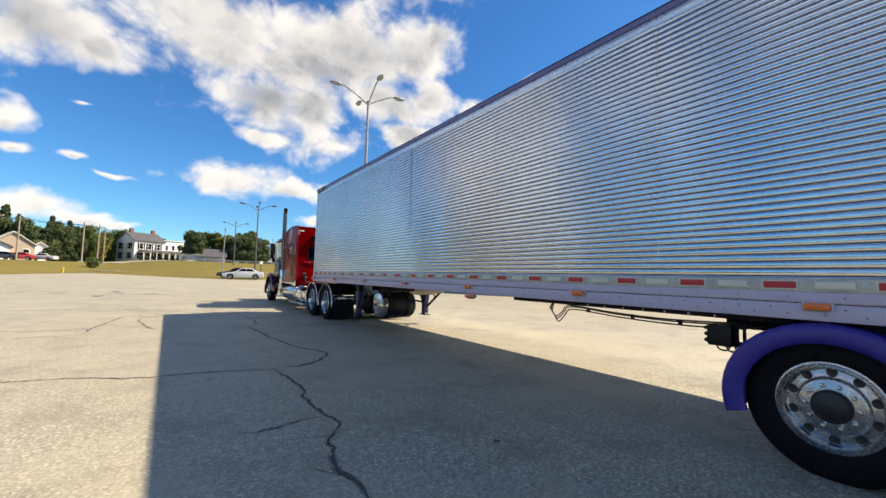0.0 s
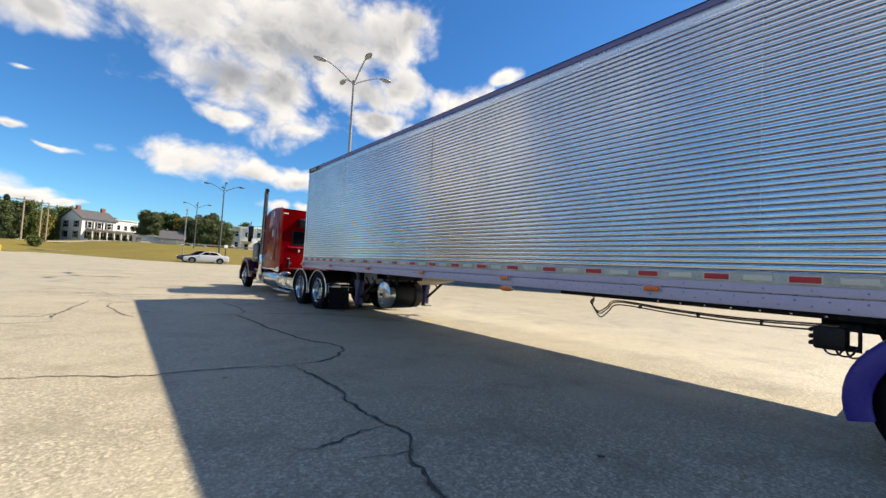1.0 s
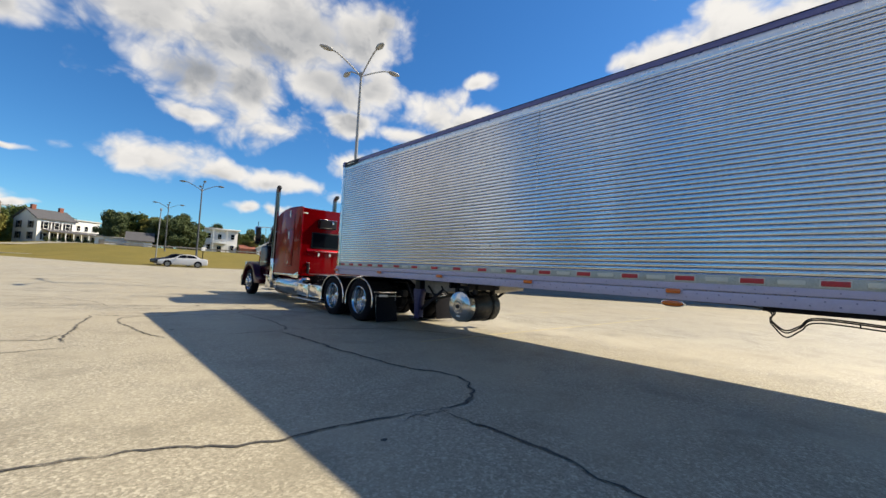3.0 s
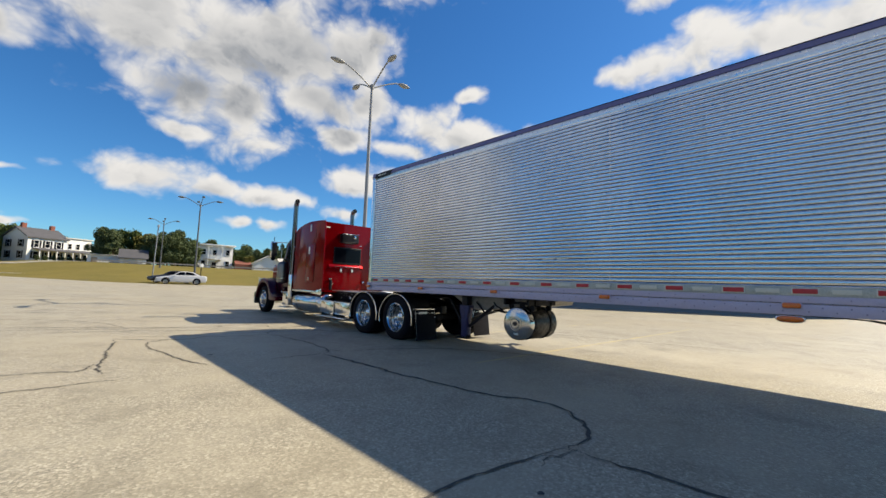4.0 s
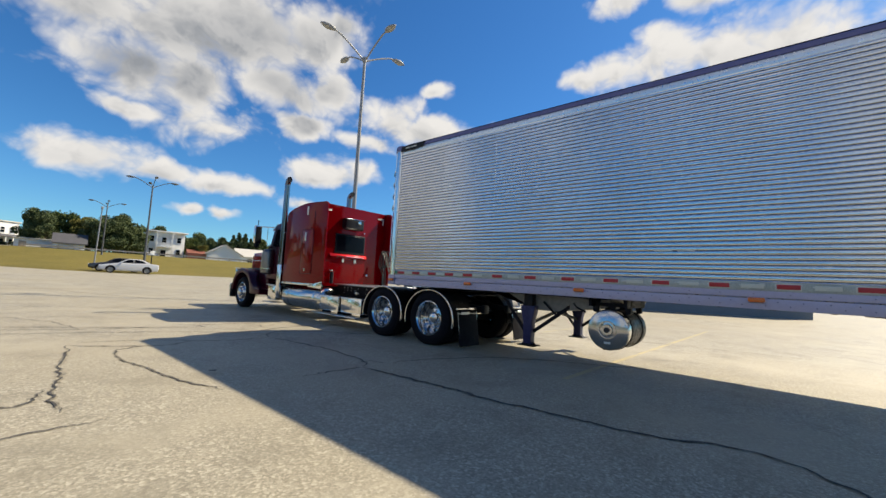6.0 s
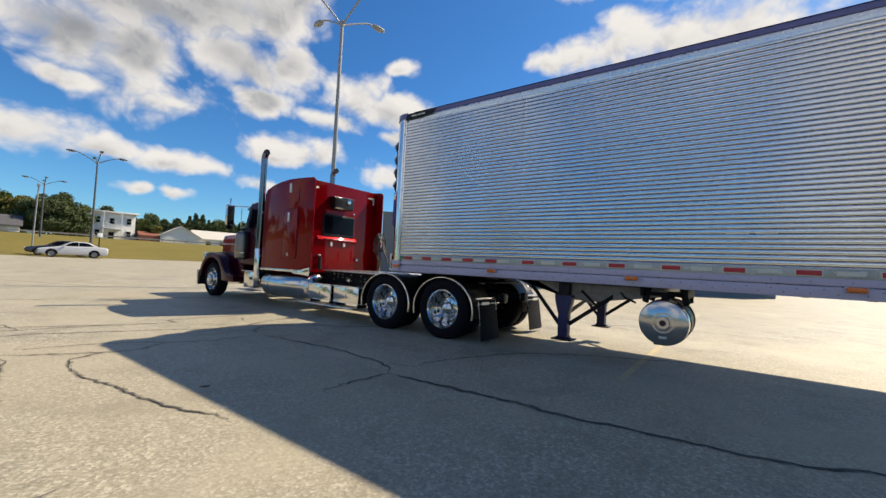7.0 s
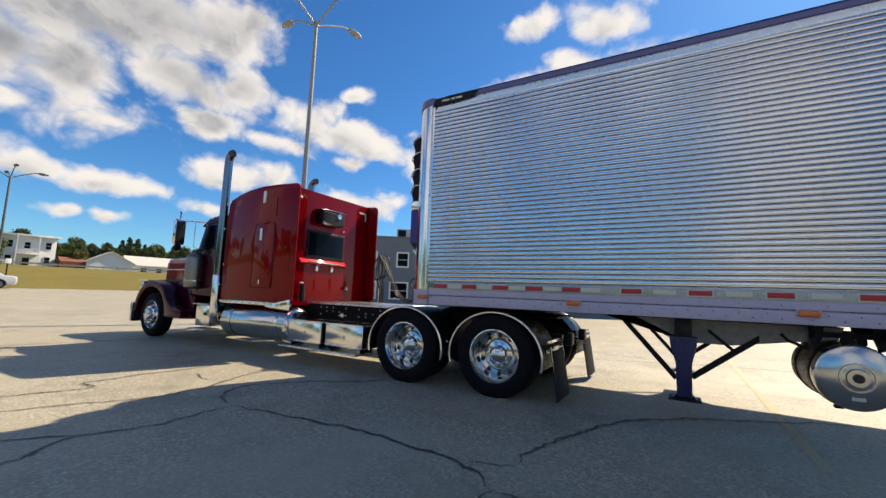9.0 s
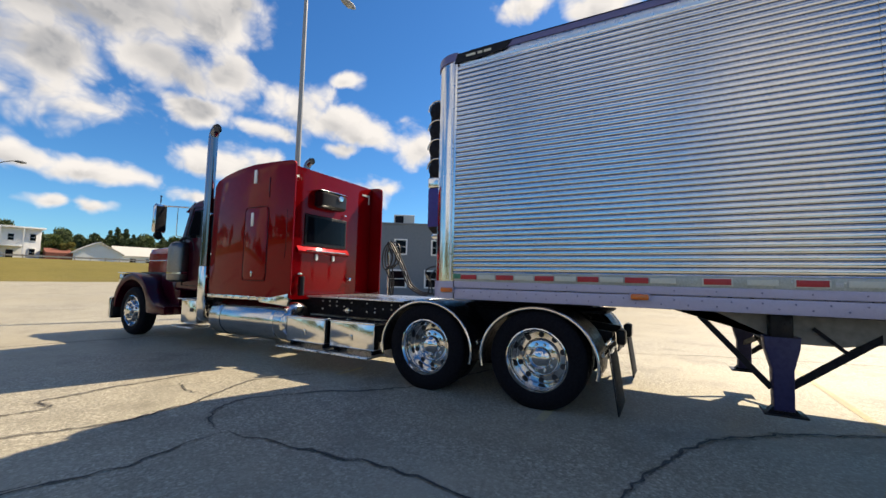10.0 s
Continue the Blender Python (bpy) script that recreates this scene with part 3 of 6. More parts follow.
crack([(1.2, 6.22), (1.38, 6.24), (1.72, 6.15)], 0.012, 26)
crack([(1.12, 14.48), (0.95, 14.51), (0.3, 14.9), (-0.5, 15.1)], 0.012, 27)
crack([(2.25, 11.58), (2.43, 11.6), (2.59, 11.28)], 0.014, 28)
crack([(-5, 38), (-1.51, 32.35), (1.2, 27.6), (3.4, 23.8)], 0.02, 29, 0.08)
crack([(-9, 23), (-3, 22.4), (1, 21.2), (5, 20.6)], 0.02, 16, 0.1)
crack([(-12, 30), (-5, 28.5), (2, 29.5), (9, 27)], 0.025, 17, 0.12)
crack([(-14, 38), (-6, 36), (0, 37), (6, 35)], 0.03, 18, 0.15)
crack([(8, 13), (9.5, 10), (10.5, 6)], 0.018, 20)


def oil_spot(x, y, r, seed):
    """A small dark dried spot on the paving with an uneven rim."""
    rnd = random.Random(seed)
    rim = [(x + r * rnd.uniform(0.6, 1.2) * math.cos(a), y + 0.8 * r * rnd.uniform(0.6, 1.2) * math.sin(a), land(x, y) + 0.004) for a in [2 * math.pi * k / 14 for k in range(14)]]
    me = bpy.data.meshes.new("oil_spot")
    me.from_pydata([(x, y, land(x, y) + 0.006)] + rim, [], [(0, 1 + k, 1 + (k + 1) % 14) for k in range(14)])
    me.materials.append(tar)
    ob = new("oil_spot", me)
    ob.parent = ground


oil_spot(2.72, 2.72, 0.035, 51)
oil_spot(0.45, 12.16, 0.05, 52)
oil_spot(0.87, 6.0, 0.03, 53)


def parking_line(x0, x1, y, w, worn):
    rnd = random.Random(int(y * 10))
    x = x0
    vs, fs = [], []
    while x < x1:
        step = rnd.uniform(0.15, 0.6)
        if rnd.random() > worn:
            a, b = w * rnd.uniform(0.35, 0.5), w * rnd.uniform(0.35, 0.5)
            k = len(vs)
            vs += [(x, y - a, 0.004), (x + step, y - b, 0.004), (x + step, y + b, 0.004), (x, y + a, 0.004)]
            fs.append((k, k + 1, k + 2, k + 3))
        x += step
    me = bpy.data.meshes.new("parking_line")
    me.from_pydata(vs, [], fs)
    me.materials.append(paint_yellow)
    ob = new("parking_line", me)
    ob.parent = ground


parking_line(3.85, 15.5, 9.2, 0.10, 0.0)
parking_line(4.0, 15.5, 12.1, 0.10, 0.35)
parking_line(4.3, 15.5, 15.0, 0.10, 0.55)


# ---- wheels ----
def wheel_parts(parent, y, x, z, r, rim, deep, bright, out=-1, hub_mat=None, holes=10):
    """One road wheel whose outer face looks along -x (out=-1) or +x; deep: how far the disc lies behind the rim's lip, negative if it stands out."""
    face = deep
    lip = [(rim + 0.012, 0.012), (rim + 0.008, -0.006), (rim - 0.004, -0.010), (rim - 0.014, 0.006), (rim - 0.028, 0.030)]
    if deep > 0:
        lip += [(rim - 0.036, face * 0.5), (rim - 0.044, face + 0.008), (rim - 0.056, face + 0.018), (0.210, face + 0.014), (0.198, face + 0.004), (0.190, face - 0.010), (0.182, face - 0.014), (0.0, face - 0.014)]
    else:
        lip += [(rim - 0.040, 0.07), (rim - 0.060, 0.065), (0.225, face + 0.02), (0.20, face), (0.14, face), (0.0, face)]
    flip = pose(0, 0, 0, 0, 0, 180) if out > 0 else Matrix()
    ob = part("wheel", Geo().lathe(lip, 40), bright, parent, at=pose(x, y, z) @ flip)
    w, s = 0.27, rim
    tread = [(s - 0.01, 0.0), (s + 0.02, -0.012), (s + 0.055, -0.022), ((s + r) / 2 + 0.01, -0.026), (r - 0.06, -0.012), (r - 0.022, 0.006), (r - 0.008, 0.022), (r, 0.035)]
    for g in range(1, 5):
        c = 0.035 + g * (w - 0.07) / 5
        tread += [(r, c - 0.006), (r - 0.012, c - 0.004), (r - 0.012, c + 0.004), (r, c + 0.006)]
    tread += [(r, w - 0.035), (r - 0.02, w - 0.008), (r - 0.07, w + 0.01), ((s + r) / 2, w + 0.02), (s, w), (s - 0.02, w - 0.02), (s - 0.02, 0.02)]
    part("tyre", Geo().lathe(tread, 48, close=True), rubber, ob)
    ring = (rim + 0.165) / 2 if deep > 0 else 0.235
    hole_me = Geo().lathe([(0.0, -0.002), (0.025, -0.0025), (0.028, -0.004), (0.031, -0.003), (0.033, 0.004)], 14).mesh("hand_hole", hub_dark)
    nut_me = Geo().lathe([(0.0, -0.036), (0.012, -0.034), (0.016, -0.024), (0.017, 0.0), (0.024, 0.004)], 8).mesh("lug_nut", chrome)
    for i in range(holes):
        a = 2 * math.pi * (i + 0.5) / holes
        part("hand_hole", hole_me, None, ob, at=pose(face + 0.014 if deep > 0 else face + 0.020, ring * math.cos(a), ring * math.sin(a)))
        a = 2 * math.pi * i / holes
        part("lug_nut", nut_me, None, ob, at=pose(face - 0.012 if deep > 0 else face, 0.148 * math.cos(a), 0.148 * math.sin(a)))
    tall = 0.10 if deep > 0 else 0.06
    cap = [(0.122, face), (0.120, face - 0.03), (0.112, face - tall * 0.7), (0.085, face - tall * 0.86), (0.07, face - tall * 0.96), (0.0, face - tall)]
    if hub_mat is hub_dark:
        cap = [(0.120, face), (0.116, face - 0.035), (0.10, face - 0.05), (0.085, face - 0.052), (0.06, face - 0.07), (0.0, face - 0.075)]
    part("hub_cap", Geo().lathe(cap, 28), hub_mat or chrome, ob)
    return ob


def inner_tyre(parent, y, x, z, r):
    w = 0.27
    part("inner_tyre", Geo().lathe([(0.24, 0.02), (0.31, 0.0), (r - 0.05, -0.012), (r - 0.01, 0.01), (r, 0.03), (r, w - 0.03), (r - 0.02, w), (0.31, w), (0.24, w - 0.02)], 40, close=True, m=pose(x, y, z)), rubber, parent)


# ---- trailer ----
SIDE, FAR, NOSE, TAIL, TOP = 4.26, 6.86, 13.34, -2.80, 4.10
RAIL0, RAIL1, RIB0, RIB1 = 1.12, 1.325, 1.425, 3.94
trailer = thing("semi_trailer", (5.56, 5.2, 0), "ribbed silver aluminium refrigerated semi-trailer with lavender lower rail, parked", "trailer")
TB = Matrix.Translation((-5.56, -5.2, 0))


def tpart(name, geo, mat, parent=None, label="", angle=35):
    ob = part(name, geo, mat, parent or trailer, label, angle)
    if parent is None:
        ob.matrix_basis = TB
    return ob


RIB_STEP = [0.45 * i / 8 for i in range(9)] + [0.60, 0.725, 0.85]
RIB_SHAPE = [0.5 + 0.5 * math.cos(2 * math.pi * i / 8) for i in range(9)] + [1.09, 1.12, 1.09]


def rib_panel(length):
    """A sheet pressed into level ribs: broad faces with rounded valleys between them."""
    n, k = 44, len(RIB_STEP)
    p = (RIB1 - RIB0) / n
    prof = [(-0.010 - 0.0055 * RIB_SHAPE[j], RIB0 + p * (i + RIB_STEP[j])) for i in range(n) for j in range(k)] + [(-0.0155, RIB1)]
    m = len(prof)
    g = Geo()
    g.add([(x, y, z) for y in (0.0, length) for x, z in prof], [(i, i + 1, m + i + 1, m + i) for i in range(m - 1)])
    me = g.mesh("side_panel", (alu, groove_shade), 60)
    # down-facing valley slopes are coloured dark, a painted reflection of shaded ground
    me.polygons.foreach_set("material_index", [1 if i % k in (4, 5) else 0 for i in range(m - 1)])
    return me


PANEL_N = 13
PANEL_L = (NOSE - 0.13 - TAIL - 0.05) / PANEL_N
panel_me = rib_panel(PANEL_L)
rnd = random.Random(5)
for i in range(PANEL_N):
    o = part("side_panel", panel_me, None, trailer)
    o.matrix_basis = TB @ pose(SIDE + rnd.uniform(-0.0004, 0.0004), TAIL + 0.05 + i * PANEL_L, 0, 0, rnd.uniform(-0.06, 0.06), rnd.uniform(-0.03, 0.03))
tpart("body", Geo().box((5.565, (NOSE + TAIL) / 2 - 0.06, 2.62), (2.54, NOSE - TAIL - 0.16, 2.90), 0.02), alu_plain)
tpart("roof", Geo().box((5.56, (NOSE + TAIL) / 2 - 0.1, 4.085), (2.50, NOSE - TAIL - 0.2, 0.034), 0.01), alu_plain)
tpart("far_side_wall", Geo().box((FAR - 0.006, (NOSE + TAIL) / 2 - 0.1, 2.70), (0.02, NOSE - TAIL - 0.2, 2.52)), alu_plain)
for x, s in ((SIDE, -1), (FAR, 1)):
    tpart("top_rail", Geo().prism([(0, 4.035), (0.006, 4.03), (0.03, 4.03), (0.05, 4.04), (0.05, TOP + 0.005), (0.012, TOP + 0.005), (0.0, TOP - 0.01)], TAIL, NOSE - 0.15, m=pose(x + (-0.022 if s < 0 else 0.022), 0, 0, 0, 0, 90) @ Matrix.Diagonal((1, -1 if s < 0 else 1, 1, 1))), purple_rail)
    tpart("top_trim", Geo().box((x - s * 0.004, (NOSE + TAIL) / 2 - 0.08, 3.984), (0.028, NOSE - TAIL - 0.16, 0.094), 0.006), alu_plain)
    tpart("top_edge", Geo().box((x - s * 0.012, (NOSE + TAIL) / 2 - 0.15, TOP + 0.012), (0.05, NOSE - TAIL - 0.3, 0.014), 0.004), black)
    rail = tpart("bottom_rail", Geo().box((x - s * 0.01, (NOSE + TAIL) / 2 - 0.075, 1.2875), (0.062, NOSE - TAIL - 0.15, 0.075), 0.006).box((x - s * 0.012, (NOSE + TAIL) / 2 - 0.075, 1.1805), (0.058, NOSE - TAIL - 0.15, 0.121), 0.006).box((x - s * 0.06, (NOSE + TAIL) / 2 - 0.1, 1.128), (0.11, NOSE - TAIL - 0.2, 0.012)), lavender)
    tpart("tape_band", Geo().box((x - s * 0.004, (NOSE + TAIL) / 2 - 0.08, 1.374), (0.034, NOSE - TAIL - 0.16, 0.098), 0.004), band_paint)


def rivets(z0, step, r, mat, name, y0, y1, zs=0.0, x=SIDE - 0.041):
    g, y, i = Geo(), y0, 0
    while y < y1:
        zz = z0 + (zs if i % 2 else -zs)
        g.lathe([(0.0, -r * 0.55), (r * 0.7, -r * 0.4), (r, 0.001)], 6, m=pose(x, y, zz))
        y += step
        i += 1
    o = tpart(name, g, mat)
    tagged(o, kind="stuff")


rivets(1.185, 0.105, 0.0085, rivet_paint, "rail_rivets", TAIL + 0.2, NOSE - 0.2, 0.022)
rivets(1.290, 0.315, 0.0075, rivet_paint, "upper_rivets", TAIL + 0.2, NOSE - 0.2)
rivets(1.374, 0.157, 0.0080, clear_lens, "band_rivets", TAIL + 0.2, 10.4, 0.012, SIDE - 0.021)

red_me = Geo().box((0, 0, 0), (0.006, 0.2, 0.052), 0.002).mesh("red_tape", tape_red)
film_me = Geo().box((0, 0, 0), (0.003, 0.222, 0.070), 0.001).mesh("tape_border", tape_white)
white_me = Geo().box((0, 0, 0), (0.006, 0.21, 0.050), 0.002).mesh("white_tape", tape_white)
for i in range(5):
    y = 13.0 - 0.437 * i
    part("red_tape", red_me, None, trailer, at=TB @ pose(SIDE - 0.0235, y, 1.376))
    part("white_tape", white_me, None, trailer, at=TB @ pose(SIDE - 0.0235, y - 0.218, 1.376))
for i in range(21):
    y = 10.62 - 0.626 * i
    tape = part("red_tape", red_me, None, trailer, at=TB @ pose(SIDE - 0.0235, y, 1.376))
    part("tape_border", film_me, None, tape, at=pose(0.002, 0, 0))
    part("white_tape", white_me, None, trailer, at=TB @ pose(SIDE - 0.0235, y - 0.313, 1.376))
# scuffed and half-peeled film between the tapes, and a long scrape over one rib
rnd_film = random.Random(23)
for y0, y1 in ((7.06, 7.28), (7.68, 7.92), (8.30, 8.56), (9.58, 9.84), (1.42, 1.66)):
    y = y0
    while y < y1:
        w = rnd_film.uniform(0.015, 0.06)
        tpart("film_scrap", Geo().box((SIDE - 0.022, y + w / 2, 1.374 + rnd_film.uniform(-0.022, 0.022)), (0.004, w, rnd_film.uniform(0.010, 0.036)), 0.001), worn_film)
        y += w + rnd_film.uniform(0.004, 0.03)
for y0, y1, z in ((7.74, 7.93, 1.7885), (7.99, 8.20, 1.7870)):
    tpart("scrape", Geo().box((SIDE - 0.0165, (y0 + y1) / 2, z), (0.003, y1 - y0, 0.010), 0.001), tape_white)
for i in range(7):
    y = 1.01 + 2.043 * i
    m = part("marker_light", Geo().box((0, 0, 0), (0.034, 0.155, 0.056), 0.012), amber, trailer, at=TB @ pose(SIDE - 0.052, y, 1.222))
    part("bezel", Geo().box((0.016, 0, 0), (0.01, 0.175, 0.068), 0.003), lavender, m)
turn = part("turn_lamp", Geo().prism([(0.085 * math.cos(a) + (0.04 if math.cos(a) > 0 else -0.04) * 0.8, 0.032 * math.sin(a)) for a in [2 * math.pi * k / 20 for k in range(20)]], -0.03, 0.02, 0.012), amber, trailer, "amber oval turn lamp in a chrome ring", at=TB @ pose(SIDE + 0.02, 5.12, 1.075))
part("bezel", Geo().prism([(0.10 * math.cos(a) + (0.04 if math.cos(a) > 0 else -0.04) * 0.8, 0.043 * math.sin(a)) for a in [2 * math.pi * k / 20 for k in range(20)]], -0.012, 0.03, 0.01), chrome, turn)

# nose: rounded corner posts, cap, refrigeration unit
def nose_arc(r, s, n=8):
    """Plan points of a rounded front corner, from the side wall to the nose."""
    cx, cy = (SIDE + 0.30, NOSE - 0.09) if s < 0 else (FAR - 0.30, NOSE - 0.09)
    return [(cx + s * r * math.cos(radians(90 * i / n)), cy + r * math.sin(radians(90 * i / n))) for i in range(n + 1)]


def upright(plan, z0, z1):
    n = len(plan)
    return Geo().add([(x, y, z) for z in (z0, z1) for x, y in plan], [(i, (i + 1) % n, n + (i + 1) % n, n + i) for i in range(n)] + [tuple(range(n)), tuple(range(n, 2 * n))])


for x, s in ((SIDE, -1), (FAR, 1)):
    back = [(x + s * 0.022, NOSE - 0.14)]
    post = tpart("corner_post", upright(back + nose_arc(0.322, s) + nose_arc(0.27, s)[::-1] + [(x - s * 0.03, NOSE - 0.14)], 1.13, 4.06), stainless, label="polished rounded corner post")
    part("post_bead", Geo().tube([(x + s * 0.022, NOSE - 0.10, 1.34), (x + s * 0.022, NOSE - 0.10, 4.04)], 0.010, 8), alu_plain, post)
    tpart("corner_cap", upright(back + nose_arc(0.335, s) + nose_arc(0.25, s)[::-1] + [(x - s * 0.05, NOSE - 0.14)], 4.02, 4.122), purple_rail)
    tpart("nose_rail", upright(back + nose_arc(0.332, s) + nose_arc(0.25, s)[::-1] + [(x - s * 0.05, NOSE - 0.14)], 1.12, 1.325), lavender)
tpart("nose_roof", upright(nose_arc(0.30, -1) + nose_arc(0.30, 1)[::-1], 4.06, 4.104), alu_plain)
tpart("name_plate", Geo().prism([(12.58, 4.012), (12.50, 4.098), (13.20, 4.098), (13.24, 3.985), (12.85, 3.985)], SIDE - 0.034, SIDE - 0.026), black, label="black plate with a pale illegible script")
for k, (a, b) in enumerate(((13.08, 12.96), (12.93, 12.87), (12.85, 12.76))):
    tpart("script_bar", Geo().box((SIDE - 0.037, (a + b) / 2, 4.045), (0.004, a - b, 0.028), 0.001), tape_white)
tpart("nose_wall", Geo().box((5.56, NOSE + 0.10, 2.6), (2.02, 0.20, 2.90), 0.01), alu_plain)
unit = tpart("refrigeration_unit", Geo().box((5.56, NOSE + 0.34, 2.86), (1.86, 0.32, 1.86), 0.09), black, label="dark refrigeration unit with chrome-rimmed louvres")
part("front_cover", Geo().box((5.56, NOSE + 0.56, 2.90), (1.22, 0.24, 1.60), 0.10), black, unit)
part("lower_panel", Geo().box((4.625, NOSE + 0.33, 2.30), (0.03, 0.27, 0.52), 0.012), purple, unit)
part("panel_trim", Geo().box((4.628, NOSE + 0.33, 2.64), (0.03, 0.29, 0.14), 0.012), stainless, unit)
for i in range(4):
    z = 3.62 - 0.265 * i
    lo = part("louvre", Geo().prism([(NOSE + 0.345 + 0.125 * math.cos(a), z + 0.125 * math.sin(a)) for a in [2 * math.pi * k / 20 for k in range(20)]], 4.59, 4.66, 0.03), frame_black, unit)
    part("louvre_rim", Geo().tube([(4.595, NOSE + 0.345 + 0.132 * math.cos(a), z + 0.13 * math.sin(a)) for a in [math.pi * k / 14 for k in range(15)]], 0.012, 8), chrome, lo)
part("unit_base", Geo().box((5.56, NOSE + 0.32, 1.92), (1.8, 0.26, 0.10), 0.04), stainless, unit)

# underside
for y in [TAIL + 0.3 + 0.5 * i for i in range(32)]:
    tpart("cross_member", Geo().box((5.56, y, 1.145), (2.40, 0.05, 0.065)), frame_black)
tpart("coupler_plate", Geo().box((5.56, 12.5, 1.075), (1.2, 1.5, 0.02)), frame_black)
belly = [(10.95, 1.10), (10.62, 1.095), (10.30, 0.90), (10.12, 0.855), (9.72, 0.855), (8.9, 0.985), (8.85, 1.10)]
tpart("belly_pan", Geo().prism(belly, 4.62, 6.5, 0.01), belly_mat, label="dusty grey sheet-metal belly pan")
for x in (4.55, 6.57):
    leg = tpart("landing_leg", Geo().prism([(10.02, 0.92), (10.03, 0.82), (10.075, 0.64), (10.08, 0.30), (10.22, 0.30), (10.225, 0.64), (10.27, 0.82), (10.28, 0.92)], x - 0.075, x + 0.075, 0.015), navy, label="navy-purple landing leg, wound up")
    part("leg_housing", Geo().box((x, 10.15, 1.01), (0.14, 0.16, 0.22), 0.015), black, leg)
    part("foot", Geo().box((x, 10.15, 0.275), (0.25, 0.30, 0.018), 0.006).prism([(10.04, 0.283), (10.09, 0.34), (10.21, 0.34), (10.26, 0.283)], x - 0.05, x + 0.05), black, leg)
    part("brace", Geo().bar((x + 0.02, 10.22, 0.47), (x + 0.1, 10.78, 1.11), 0.03, 0.05), frame_black, leg)
    part("brace", Geo().bar((x + 0.02, 10.08, 0.50), (x + 0.1, 9.38, 1.03), 0.035, 0.055), frame_black, leg)
    part("brace", Geo().bar((x + 0.04, 9.70, 0.80), (x + 0.04, 9.92, 1.0), 0.02, 0.03), frame_black, leg)
tpart("cross_shaft", Geo().tube([(4.6, 10.15, 0.94), (6.5, 10.15, 0.94)], 0.025, 10), frame_black)
tpart("cross_brace", Geo().bar((4.58, 10.15, 0.62), (6.54, 10.15, 0.98), 0.03, 0.05).bar((6.54, 10.15, 0.62), (4.58, 10.15, 0.98), 0.03, 0.05), frame_black)
tpart("crank_handle", Geo().tube([(4.44, 9.35, 1.02), (4.44, 9.30, 0.96), (4.44, 9.16, 0.90)], 0.014, 8), frame_black)
# the barrel is polished metal; its dark reflection is painted as black
tank = tpart("reefer_fuel_tank", Geo().lathe([(0.20, 4.470), (0.286, 4.470), (0.288, 4.480), (0.288, 5.30), (0.27, 5.33), (0.0, 5.34)], 48, m=pose(0, 8.84, 0.675)), black, label="round fuel tank with dark barrel and bright spun end")
part("end_cap", Geo().lathe([(0.0, 4.405), (0.075, 4.405), (0.080, 4.415), (0.082, 4.425), (0.11, 4.428), (0.112, 4.418), (0.125, 4.418), (0.128, 4.428), (0.27, 4.445), (0.284, 4.455), (0.290, 4.475), (0.290, 4.585), (0.287, 4.585)], 48, m=pose(0, 8.84, 0.675)), spun_disc, tank, "bright spun-aluminium end cap")
for x in (4.62, 5.12):
    part("strap", Geo().lathe([(0.289, x - 0.03), (0.297, x - 0.03), (0.297, x + 0.03), (0.289, x + 0.03)], 40, m=pose(0, 8.84, 0.675)), frame_black, tank)
    part("bracket", Geo().box((x, 8.84, 1.03), (0.06, 0.52, 0.05)).prism([(8.57, 1.12), (8.57, 0.92), (8.63, 0.90), (8.66, 1.0), (8.68, 1.12)], x - 0.03, x + 0.03).prism([(9.11, 1.12), (9.11, 0.92), (9.05, 0.90), (9.02, 1.0), (9.00, 1.12)], x - 0.03, x + 0.03).box((x, 8.84, 0.985), (0.05, 0.10, 0.07), 0.01), frame_black, tank)
for y in (8.59, 9.09):
    part("mount_rail", Geo().box((4.85, y, 1.06), (0.86, 0.04, 0.12)), frame_black, tank)
part("filler_cap", Geo().lathe([(0.0, -0.02), (0.035, -0.02), (0.04, 0.0), (0.04, 0.02)], 16, m=pose(4.400, 8.84, 0.675)), hub_dark, tank)
part("label", Geo().box((4.436, 8.84, 0.50), (0.006, 0.09, 0.045), 0.001), tape_white, tank)
part("drain", Geo().box((4.62, 8.93, 0.382), (0.05, 0.07, 0.03), 0.008), frame_black, tank)

